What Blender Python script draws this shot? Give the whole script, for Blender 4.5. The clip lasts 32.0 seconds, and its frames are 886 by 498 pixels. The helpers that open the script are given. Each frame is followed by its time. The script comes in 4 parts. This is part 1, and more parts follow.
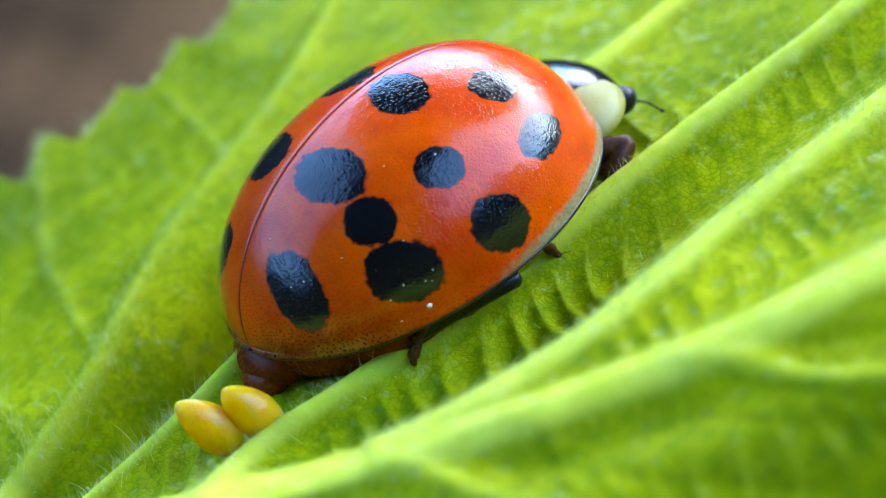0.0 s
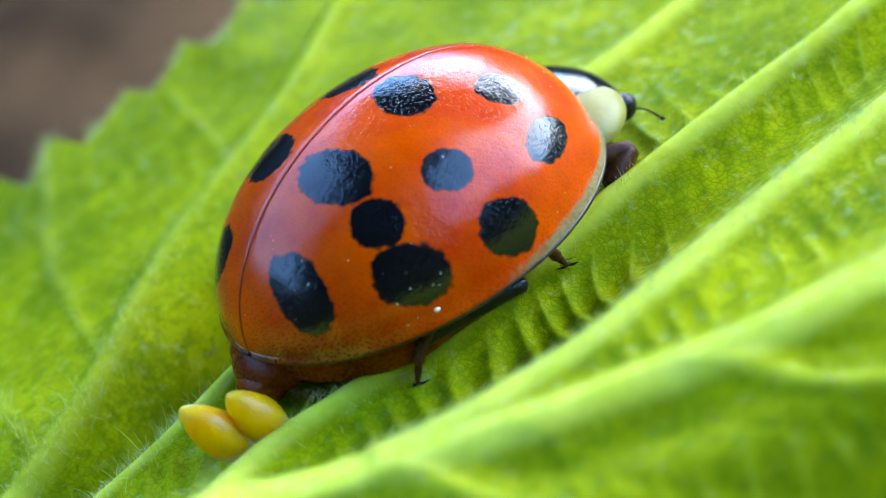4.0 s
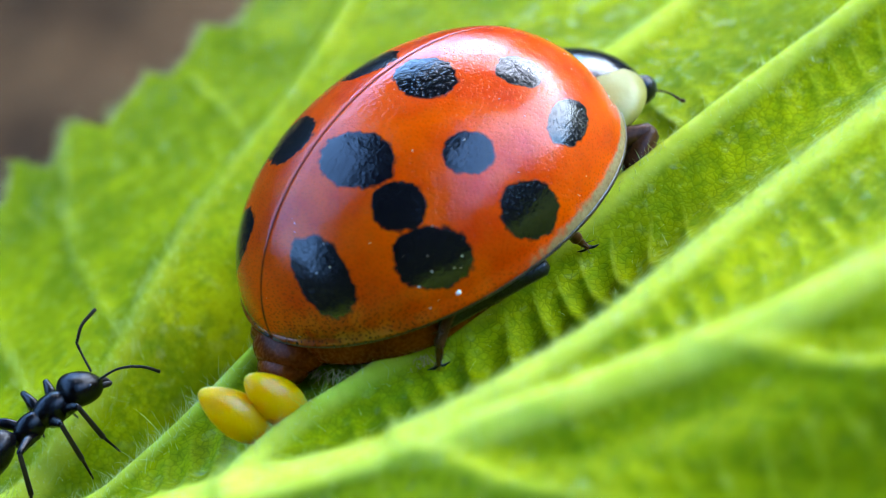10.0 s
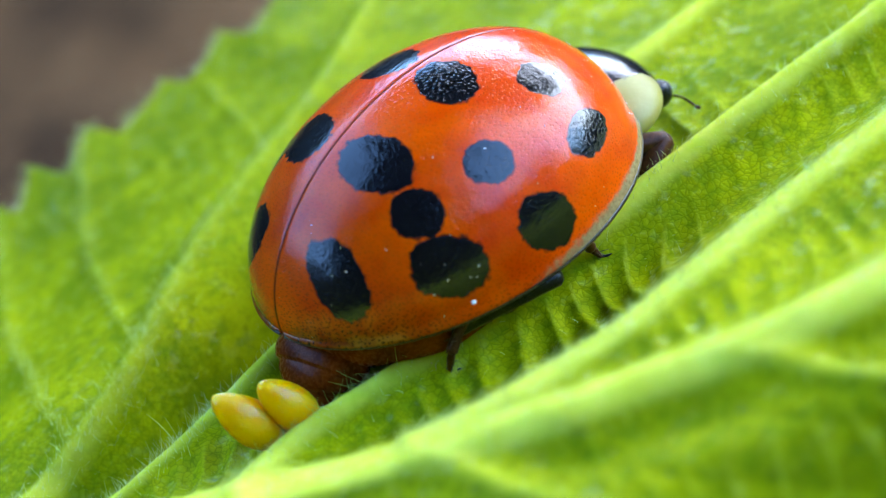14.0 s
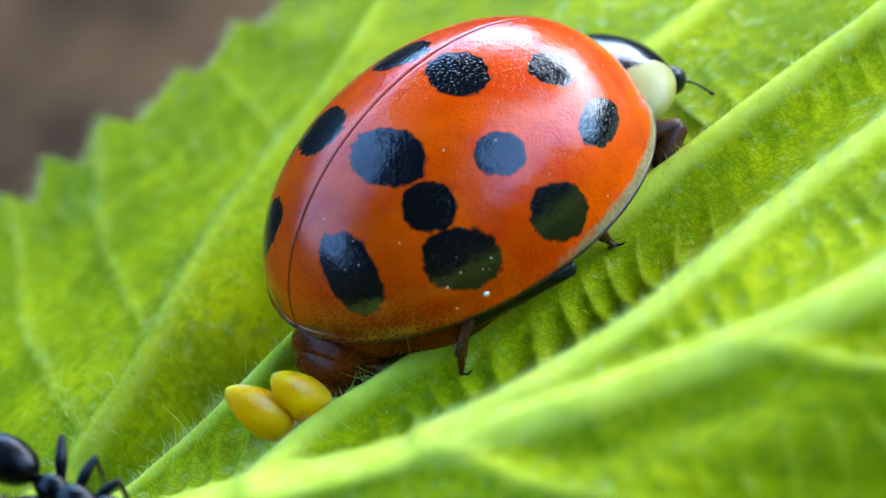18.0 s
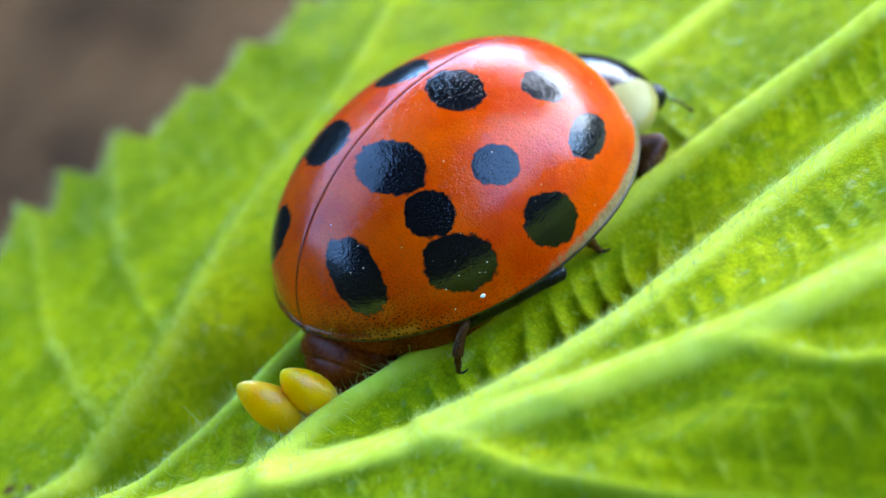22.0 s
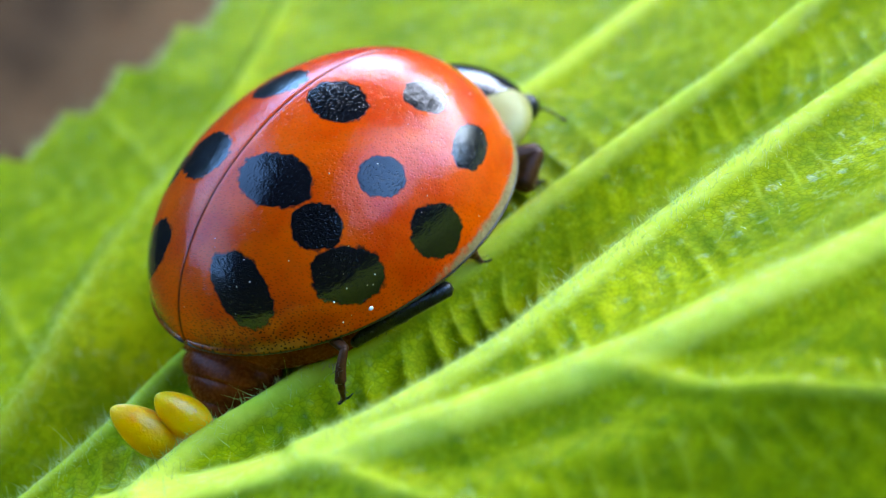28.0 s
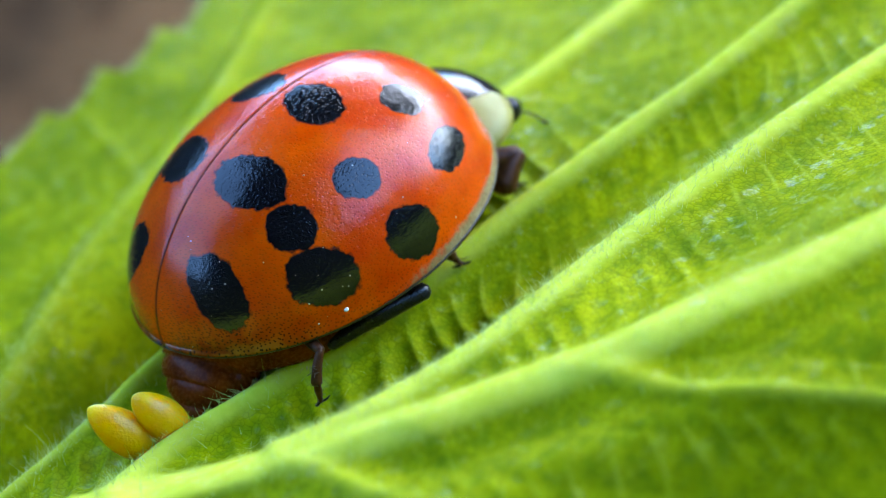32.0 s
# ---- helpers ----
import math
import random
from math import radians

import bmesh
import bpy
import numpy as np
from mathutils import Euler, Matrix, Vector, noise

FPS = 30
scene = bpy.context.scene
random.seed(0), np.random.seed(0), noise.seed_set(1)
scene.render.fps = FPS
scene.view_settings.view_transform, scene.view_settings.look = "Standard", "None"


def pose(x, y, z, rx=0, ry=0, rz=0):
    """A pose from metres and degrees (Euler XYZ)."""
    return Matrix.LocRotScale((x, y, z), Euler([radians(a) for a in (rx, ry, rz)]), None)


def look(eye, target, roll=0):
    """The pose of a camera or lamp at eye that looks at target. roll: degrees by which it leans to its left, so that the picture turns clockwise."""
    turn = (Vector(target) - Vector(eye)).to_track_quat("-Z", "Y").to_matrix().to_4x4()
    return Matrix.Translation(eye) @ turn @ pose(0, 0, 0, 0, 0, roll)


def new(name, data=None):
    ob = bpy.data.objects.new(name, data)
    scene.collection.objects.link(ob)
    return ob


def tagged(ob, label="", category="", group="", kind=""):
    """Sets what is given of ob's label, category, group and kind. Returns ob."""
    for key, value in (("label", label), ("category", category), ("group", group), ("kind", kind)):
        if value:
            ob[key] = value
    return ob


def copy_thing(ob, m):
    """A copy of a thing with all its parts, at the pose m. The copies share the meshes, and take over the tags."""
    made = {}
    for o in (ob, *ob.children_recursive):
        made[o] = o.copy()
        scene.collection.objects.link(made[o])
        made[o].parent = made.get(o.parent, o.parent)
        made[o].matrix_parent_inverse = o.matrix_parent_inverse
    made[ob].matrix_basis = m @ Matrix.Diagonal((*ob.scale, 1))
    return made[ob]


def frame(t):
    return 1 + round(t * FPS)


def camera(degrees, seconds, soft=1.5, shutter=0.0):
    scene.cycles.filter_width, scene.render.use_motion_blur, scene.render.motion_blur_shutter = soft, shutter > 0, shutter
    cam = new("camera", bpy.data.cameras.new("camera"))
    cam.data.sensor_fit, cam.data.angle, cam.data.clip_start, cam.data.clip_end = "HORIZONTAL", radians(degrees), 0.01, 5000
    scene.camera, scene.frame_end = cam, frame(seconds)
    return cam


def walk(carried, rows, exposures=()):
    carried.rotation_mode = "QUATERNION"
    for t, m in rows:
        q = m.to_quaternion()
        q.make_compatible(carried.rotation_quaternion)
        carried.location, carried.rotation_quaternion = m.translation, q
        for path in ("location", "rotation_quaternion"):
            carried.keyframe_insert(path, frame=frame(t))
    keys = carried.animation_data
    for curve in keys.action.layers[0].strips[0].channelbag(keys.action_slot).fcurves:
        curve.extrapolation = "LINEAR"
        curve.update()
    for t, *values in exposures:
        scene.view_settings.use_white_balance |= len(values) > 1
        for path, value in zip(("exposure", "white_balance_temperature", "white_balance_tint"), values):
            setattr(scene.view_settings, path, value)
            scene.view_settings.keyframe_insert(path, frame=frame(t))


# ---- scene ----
# A ladybird lays yellow eggs on a hairy leaf; ants pass by. Lengths below are in millimetres, MM turns them into metres.
MM = 0.001
cam = camera(24, 32.0, soft=1.0)
# seconds, eye in mm, turn in degrees
PATH = [
    (0, -13.105, -21.809, 16.189, 54.046, 18.656, -44.783),
    (0.5, -13.129, -21.795, 16.215, 54.104, 18.597, -44.845),
    (1, -13.101, -21.776, 16.184, 54.199, 18.638, -44.745),
    (1.5, -13.076, -21.774, 16.154, 54.302, 18.788, -44.816),
    (2, -12.974, -21.798, 16.177, 54.227, 19.122, -44.381),
    (2.5, -13.006, -21.760, 16.114, 54.245, 19.009, -44.444),
    (3, -13.006, -21.746, 16.108, 54.160, 18.929, -44.634),
    (3.5, -12.990, -21.719, 16.116, 54.146, 18.887, -44.606),
    (5.5, -12.981, -21.739, 16.112, 54.055, 18.778, -44.840),
    (6, -13.009, -21.733, 16.095, 54.104, 18.701, -44.796),
    (6.5, -12.968, -21.749, 16.096, 54.092, 18.747, -44.688),
    (7, -13.007, -21.759, 16.049, 54.104, 18.747, -44.687),
    (7.5, -12.999, -21.754, 16.127, 53.997, 18.712, -44.651),
    (8, -13.017, -21.741, 16.082, 53.980, 18.720, -44.710),
    (8.5, -13.020, -21.742, 16.082, 53.936, 18.639, -44.800),
    (9, -12.993, -21.732, 16.121, 53.822, 18.670, -44.736),
    (9.5, -12.980, -21.743, 16.159, 53.752, 18.906, -44.449),
    (10, -12.965, -21.793, 16.160, 53.783, 19.164, -44.074),
    (10.5, -12.915, -21.828, 16.235, 53.712, 19.524, -43.698),
    (11, -12.886, -21.839, 16.236, 53.820, 19.638, -43.360),
    (11.5, -12.900, -21.848, 16.115, 53.985, 19.548, -43.493),
    (12, -12.942, -21.810, 16.182, 53.663, 19.404, -43.674),
    (12.5, -12.943, -21.811, 16.172, 53.840, 19.382, -43.712),
    (13, -12.841, -21.838, 16.179, 53.912, 19.589, -43.420),
    (13.5, -12.881, -21.821, 16.173, 53.998, 19.487, -43.546),
    (14, -12.873, -21.851, 16.122, 54.137, 19.420, -43.498),
    (14.5, -12.922, -21.848, 16.156, 54.076, 19.356, -43.763),
    (16.5, -12.852, -21.903, 16.114, 54.253, 19.466, -43.541),
    (17, -12.918, -21.882, 16.105, 54.273, 19.310, -43.693),
    (17.5, -12.835, -21.930, 16.202, 54.025, 19.593, -43.277),
    (18, -12.828, -21.922, 16.198, 53.942, 19.637, -43.055),
    (18.5, -12.853, -21.898, 16.240, 53.702, 19.861, -42.874),
    (19, -12.915, -21.896, 16.213, 53.731, 19.727, -43.072),
    (19.5, -12.860, -21.895, 16.206, 53.818, 19.747, -42.920),
    (20, -12.847, -21.906, 16.245, 53.788, 19.833, -42.891),
    (20.5, -13.550, -23.446, 17.223, 54.032, 20.080, -42.491),
    (21, -13.651, -23.443, 17.140, 54.152, 19.984, -42.651),
    (21.5, -13.649, -23.416, 17.144, 54.149, 19.917, -42.830),
    (22, -13.701, -23.425, 17.097, 54.470, 19.709, -43.033),
    (22.5, -13.748, -23.479, 17.143, 54.689, 19.720, -42.597),
    (23, -13.791, -23.332, 17.058, 54.465, 18.945, -43.347),
    (23.5, -13.885, -23.288, 16.993, 54.693, 17.724, -44.915),
    (24, -13.833, -23.281, 16.986, 54.766, 17.653, -45.125),
    (24.5, -13.832, -23.263, 16.904, 54.528, 17.570, -44.984),
    (25, -13.854, -23.296, 16.930, 54.641, 17.632, -44.898),
    (25.5, -13.854, -23.293, 16.896, 54.807, 17.521, -44.921),
    (26, -13.863, -23.330, 16.851, 54.772, 17.427, -45.102),
    (26.5, -13.881, -23.348, 16.811, 54.845, 17.218, -45.315),
    (28.5, -13.895, -23.280, 16.826, 54.978, 16.863, -45.512),
    (29, -13.886, -23.313, 16.878, 54.887, 16.932, -45.605),
    (29.5, -13.866, -23.310, 16.899, 54.648, 16.581, -45.702),
    (30, -13.917, -23.291, 16.822, 54.879, 16.290, -45.828),
    (30.5, -13.902, -23.273, 16.846, 54.557, 16.291, -45.954),
    (31, -13.922, -23.267, 16.841, 54.831, 16.381, -45.715),
    (31.5, -13.932, -23.309, 16.829, 54.914, 16.322, -45.755),
    (32, -13.979, -23.304, 16.780, 55.096, 16.170, -45.836),
]
walk(cam, [(t, pose(x * MM, y * MM, z * MM, rx, ry, rz)) for t, x, y, z, rx, ry, rz in PATH], exposures=[(0.0, 4.43, 7600, 10), (20.0, 4.46, 7600, 10), (26.0, 4.41, 7600, 10), (29.0, 4.37, 7600, 10), (32.0, 4.33, 7600, 10)])
cam.data.dof.use_dof = True
cam.data.dof.focus_distance = 29.15 * MM
cam.data.dof.aperture_fstop = 118.0

# ---- light: bright open sky with a veiled sun, from behind and above the beetle ----
world = bpy.data.worlds.new("sky")
scene.world = world
world.use_nodes = True
wn = world.node_tree.nodes
sky = wn.new("ShaderNodeTexSky")
sky.sky_type, sky.sun_disc = "NISHITA", False
SUN_ELEV, SUN_AZ = radians(25), radians(6)
sky.sun_elevation, sky.sun_rotation = SUN_ELEV, radians(90) - SUN_AZ
sky.air_density, sky.dust_density, sky.ozone_density = 1.2, 0.2, 9.5
wn["Background"].inputs["Strength"].default_value = 0.15
world.node_tree.links.new(sky.outputs[0], wn["Background"].inputs["Color"])
sun = new("sun", bpy.data.lights.new("sun", "SUN"))
sun.data.energy, sun.data.angle, sun.data.color = 0.35, radians(66), (1.0, 0.78, 0.40)
sun_way = Vector((math.cos(SUN_ELEV) * math.cos(SUN_AZ), math.cos(SUN_ELEV) * math.sin(SUN_AZ), math.sin(SUN_ELEV)))
sun.matrix_world = look(tuple(sun_way * 0.5), (0, 0, 0))


# ---- materials ----
class Mat:
    """A node material with short ways to wire it. Texture coordinates are in millimetres of the object's own space."""

    def __init__(self, name):
        self.m = bpy.data.materials.new(name)
        self.m.use_nodes = True
        self.n, self.l = self.m.node_tree.nodes, self.m.node_tree.links
        self.b = self.n["Principled BSDF"]
        co = self.n.new("ShaderNodeTexCoord")
        sc = self.n.new("ShaderNodeVectorMath")
        sc.operation = "SCALE"
        sc.inputs["Scale"].default_value = 1000.0
        self.l.new(co.outputs["Object"], sc.inputs[0])
        self.co = sc.outputs[0]

    def put(self, socket, value):
        if isinstance(value, bpy.types.NodeSocket):
            self.l.new(value, socket)
        elif hasattr(value, "__len__") and len(value) == 3 and socket.type == "RGBA":
            socket.default_value = (*value, 1)
        else:
            socket.default_value = value

    def set(self, **kw):
        for k, v in kw.items():
            self.put(self.b.inputs[k.replace("_", " ")], v)
        return self

    def noise(self, scale, detail=3.0, rough=0.55, co=None, color=False):
        t = self.n.new("ShaderNodeTexNoise")
        self.put(t.inputs["Vector"], co or self.co)
        t.inputs["Scale"].default_value, t.inputs["Detail"].default_value, t.inputs["Roughness"].default_value = scale, detail, rough
        return t.outputs["Color" if color else "Fac"]

    def cells(self, scale, feature="F1", rand=1.0, co=None, flat=False):
        t = self.n.new("ShaderNodeTexVoronoi")
        t.feature, t.voronoi_dimensions = feature, "2D" if flat else "3D"
        self.put(t.inputs["Vector"], co or self.co)
        t.inputs["Scale"].default_value, t.inputs["Randomness"].default_value = scale, rand
        return t.outputs["Distance"]

    def ramp(self, value, a, b, lo=0.0, hi=1.0):
        r = self.n.new("ShaderNodeMapRange")
        r.interpolation_type = "SMOOTHSTEP"
        self.put(r.inputs["Value"], value)
        for k, v in zip(("From Min", "From Max", "To Min", "To Max"), (a, b, lo, hi)):
            self.put(r.inputs[k], v)
        return r.outputs[0]

    def mix(self, fac, a, b, mode="MIX"):
        x = self.n.new("ShaderNodeMix")
        x.data_type, x.blend_type = "RGBA", mode
        self.put(x.inputs[0], fac)
        self.put(x.inputs[6], a)
        self.put(x.inputs[7], b)
        return x.outputs[2]

    def math(self, op, a, b=0.0):
        x = self.n.new("ShaderNodeMath")
        x.operation = op
        self.put(x.inputs[0], a)
        self.put(x.inputs[1], b)
        return x.outputs[0]

    def attr(self, name):
        a = self.n.new("ShaderNodeAttribute")
        a.attribute_name = name
        return a.outputs["Fac"]

    def bump(self, height, distance, strength=1.0, base=None):
        x = self.n.new("ShaderNodeBump")
        x.inputs["Strength"].default_value, x.inputs["Distance"].default_value = strength, distance * MM
        self.put(x.inputs["Height"], height)
        if base is not None:
            self.put(x.inputs["Normal"], base)
        self.l.new(x.outputs[0], self.b.inputs["Normal"])
        return x.outputs[0]


def simple(name, color, dark, rough=0.4, scale=3.0, bump=0.01, coat=0.0, spec=0.5):
    """A surface with coarse and fine variation between two colours."""
    m = Mat(name)
    coarse, fine = m.noise(scale, 4), m.noise(scale * 7, 3)
    both = m.math("ADD", m.math("MULTIPLY", coarse, 0.65), m.math("MULTIPLY", fine, 0.35))
    m.set(Base_Color=m.mix(m.ramp(both, 0.3, 0.7), dark, color), Roughness=m.ramp(fine, 0.3, 0.7, rough * 0.85, rough * 1.2), Coat_Weight=coat, Coat_Roughness=0.08, Specular_IOR_Level=spec)
    m.bump(both, bump)
    return m.m


def leaf_material():
    m = Mat("leaf")
    vein = m.attr("vein")
    warp = m.n.new("ShaderNodeVectorMath")
    warp.operation = "MULTIPLY_ADD"
    m.put(warp.inputs[0], m.noise(2.2, 2, color=True))
    warp.inputs[1].default_value = (0.22, 0.22, 0.22)
    m.put(warp.inputs[2], m.co)
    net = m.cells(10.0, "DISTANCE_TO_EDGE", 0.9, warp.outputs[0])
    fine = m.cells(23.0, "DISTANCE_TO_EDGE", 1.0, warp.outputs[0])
    blotch, grain = m.noise(0.55, 4), m.noise(9.0, 3)
    blade = m.mix(m.ramp(blotch, 0.3, 0.72), (0.19, 0.230, 0.003), (0.46, 0.460, 0.005))
    blade = m.mix(m.ramp(grain, 0.35, 0.75, 0, 0.35), blade, (0.42, 0.51, 0.010))
    blade = m.mix(m.ramp(m.noise(4.2, 4), 0.42, 0.68, 0, 0.55), blade, (0.10, 0.19, 0.006))
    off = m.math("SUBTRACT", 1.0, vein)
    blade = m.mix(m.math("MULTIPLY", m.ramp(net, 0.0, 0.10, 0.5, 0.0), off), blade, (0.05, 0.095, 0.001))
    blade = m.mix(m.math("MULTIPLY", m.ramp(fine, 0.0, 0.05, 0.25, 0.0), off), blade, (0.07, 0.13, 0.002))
    green = m.mix(m.ramp(vein, 0.1, 0.9), blade, m.mix(m.ramp(m.noise(3.0), 0.3, 0.7), (0.57, 0.60, 0.045), (0.68, 0.70, 0.08)))
    spot = m.attr("blemish")
    green = m.mix(spot, green, (0.10, 0.018, 0.02))
    wax = m.ramp(m.noise(4.5, 3), 0.54, 0.70)
    m.set(Base_Color=green, Roughness=m.ramp(wax, 0.0, 1.0, 0.5, 0.38), Specular_IOR_Level=m.ramp(wax, 0.0, 1.0, 0.01, 0.18),
          Subsurface_Weight=m.math("MULTIPLY", vein, 0.6), Subsurface_Radius=(0.6, 0.8, 0.15), Subsurface_Scale=0.35 * MM)
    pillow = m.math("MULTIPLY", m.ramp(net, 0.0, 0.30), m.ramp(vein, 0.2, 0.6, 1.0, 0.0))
    nrm = m.bump(pillow, 0.02, 0.16)
    m.bump(grain, 0.010, 0.6, nrm)
    back = m.n.new("ShaderNodeBsdfTranslucent")
    m.put(back.inputs["Color"], m.mix(0.5, green, (0.45, 0.68, 0.02)))
    mixer = m.n.new("ShaderNodeMixShader")
    mixer.inputs[0].default_value = 0.22
    m.l.new(m.b.outputs[0], mixer.inputs[1])
    m.l.new(back.outputs[0], mixer.inputs[2])
    m.l.new(mixer.outputs[0], m.n["Material Output"].inputs["Surface"])
    return m.m


def elytron_material():
    m = Mat("elytron")
    spot, rim = m.attr("spot"), m.attr("rim")
    ragged = m.math("ADD", spot, m.math("MULTIPLY", m.math("SUBTRACT", m.noise(7.0, 4), 0.5), 0.42))
    black = m.ramp(ragged, 0.94, 1.05, 1.0, 0.0)
    red = m.mix(m.ramp(m.noise(0.9, 3), 0.3, 0.7), (0.68, 0.034, 0.0005), (0.90, 0.084, 0.001))
    red = m.mix(m.ramp(m.noise(5.0, 4), 0.45, 0.8, 0, 0.3), red, (0.66, 0.09, 0.006))
    # brown rim zone; shade on the low tail side is painted in too
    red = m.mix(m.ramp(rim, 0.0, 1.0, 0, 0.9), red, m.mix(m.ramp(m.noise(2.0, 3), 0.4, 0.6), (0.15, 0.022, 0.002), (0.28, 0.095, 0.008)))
    gold = m.mix(m.noise(11.0, 3), (0.16, 0.085, 0.025), (0.42, 0.30, 0.13))
    flange = m.ramp(m.math("ADD", m.attr("flange"), m.math("MULTIPLY", m.math("SUBTRACT", m.noise(9.0, 3), 0.5), 0.5)), 0.4, 0.75)
    red = m.mix(flange, red, gold)
    grid = m.n.new("ShaderNodeCombineXYZ")
    m.put(grid.inputs[0], m.attr("along"))
    m.put(grid.inputs[1], m.attr("across"))
    pits = m.cells(16.0, "F1", 0.95, grid.outputs[0], True)
    pit = m.ramp(pits, 0.16, 0.27, 1.0, 0.0)
    red = m.mix(m.math("MULTIPLY", pit, m.ramp(m.math("SUBTRACT", rim, flange), 0.0, 0.6, 0.13, 1.0)), red, (0.02, 0.005, 0.001))
    red = m.mix(m.attr("seam"), red, (0.05, 0.006, 0.002))
    m.set(Base_Color=m.mix(m.math("MULTIPLY", black, m.math("SUBTRACT", 1.0, flange)), red, (0.0045, 0.0045, 0.005)), Roughness=m.ramp(black, 0.0, 1.0, m.ramp(m.noise(14.0), 0.3, 0.7, 0.05, 0.12), 0.05), Specular_IOR_Level=m.ramp(black, 0.0, 1.0, 0.28, 0.42))
    nrm = m.bump(m.math("SUBTRACT", 1.0, pit), 0.010, 0.24)
    nrm = m.bump(m.noise(18.0, 4), 0.008, 0.62, nrm)
    m.bump(m.noise(2.2, 2), 0.05, 0.35, nrm)
    return m.m


def pronotum_material():
    m = Mat("pronotum")
    pale = m.attr("pale")
    ragged = m.math("ADD", pale, m.math("MULTIPLY", m.math("SUBTRACT", m.noise(4.0, 3), 0.5), 0.5))
    cream = m.mix(m.noise(3.0, 3), (0.27, 0.22, 0.03), (0.38, 0.32, 0.06))
    m.set(Base_Color=m.mix(m.ramp(ragged, 0.45, 0.55), (0.006, 0.006, 0.007), cream), Roughness=m.ramp(ragged, 0.45, 0.55, 0.15, 0.5))
    m.bump(m.noise(14.0, 3), 0.008, 0.6)
    return m.m


def egg_material():
    m = Mat("egg_shell")
    m.set(Base_Color=m.mix(m.ramp(m.noise(2.5, 3), 0.3, 0.7), (1.0, 0.36, 0.002), (1.0, 0.42, 0.004)), Roughness=0.3, Coat_Weight=0.2, Coat_Roughness=0.12, Specular_IOR_Level=0.25,
          Subsurface_Weight=1.0, Subsurface_Radius=(1.0, 0.9, 0.05), Subsurface_Scale=0.6 * MM)
    nrm = m.bump(m.noise(24.0, 3), 0.012, 0.8)
    m.bump(m.cells(16.0), 0.012, 0.4, nrm)
    return m.m


def soil_material():
    m = Mat("soil")
    big, mid = m.noise(0.02, 5), m.noise(0.25, 5)
    col = m.mix(m.ramp(big, 0.35, 0.65), (0.012, 0.005, 0.002), (0.18, 0.086, 0.031))
    m.set(Base_Color=m.mix(m.ramp(mid, 0.4, 0.7, 0, 0.5), col, (0.18, 0.093, 0.037)), Roughness=0.95, Specular_IOR_Level=0.08)
    m.bump(mid, 3.0)
    return m.m


LEAF, ELYTRON, PRONOTUM, EGG, SOIL = leaf_material(), elytron_material(), pronotum_material(), egg_material(), soil_material()
# near-black, for the unseen screen added round the leaf
SKY_SCREEN = simple("sky_screen", (0.014, 0.019, 0.006), (0.005, 0.005, 0.003), 0.9, 0.03, 4.0)
CHITIN = simple("black_chitin", (0.010, 0.010, 0.012), (0.003, 0.003, 0.0035), 0.30, 4.0, 0.012, 0.0, 0.3)
BROWN = simple("brown_chitin", (0.24, 0.042, 0.003), (0.08, 0.012, 0.001), 0.26, 2.5, 0.02, 0.0, 0.09)
LEGBROWN = simple("leg_chitin", (0.11, 0.036, 0.009), (0.03, 0.008, 0.003), 0.35, 6.0, 0.01, 0.0, 0.15)
RIM = simple("rim_chitin", (0.07, 0.035, 0.014), (0.012, 0.006, 0.004), 0.35, 7.0, 0.02, 0.2)
ANT = simple("ant_chitin", (0.004, 0.003, 0.003), (0.0015, 0.0013, 0.0013), 0.22, 9.0, 0.012, 0.0, 0.2)
ANTLEG = simple("ant_leg_chitin", (0.026, 0.015, 0.010), (0.007, 0.005, 0.005), 0.42, 5.0, 0.008, 0.0, 0.2)
DUST = simple("dust", (0.75, 0.72, 0.66), (0.55, 0.50, 0.42), 0.7, 8.0, 0.01)
BRISTLE = simple("gold_bristle", (0.55, 0.38, 0.14), (0.30, 0.18, 0.05), 0.4, 6.0, 0.002)
HAIR = simple("plant_hair", (0.60, 0.68, 0.22), (0.42, 0.54, 0.08), 0.35, 2.0, 0.002)


# ---- mesh helpers, all in mm ----
def link(name, verts, faces, material, parent=None, label="", smooth=True, attrs=None):
    me = bpy.data.meshes.new(name)
    me.from_pydata([tuple(v) for v in (np.asarray(verts, float) * MM)], [], faces if isinstance(faces, list) else faces.tolist())
    for k, v in (attrs or {}).items():
        me.attributes.new(k, "FLOAT", "POINT").data.foreach_set("value", np.asarray(v, np.float32))
    me.polygons.foreach_set("use_smooth", [smooth] * len(me.polygons))
    me.materials.append(material)
    ob = new(name, me)
    if parent:
        ob.parent = parent
    if label:
        tagged(ob, label)
    return ob


def quads(rows, cols, wrap=False, start=0):
    """Faces of a grid of rows x cols points; wrap joins the last column to the first."""
    r, c = np.meshgrid(np.arange(rows - 1), np.arange(cols if wrap else cols - 1), indexing="ij")
    d = (c + 1) % cols
    return (np.stack([r * cols + c, r * cols + d, (r + 1) * cols + d, (r + 1) * cols + c], -1).reshape(-1, 4) + start).tolist()


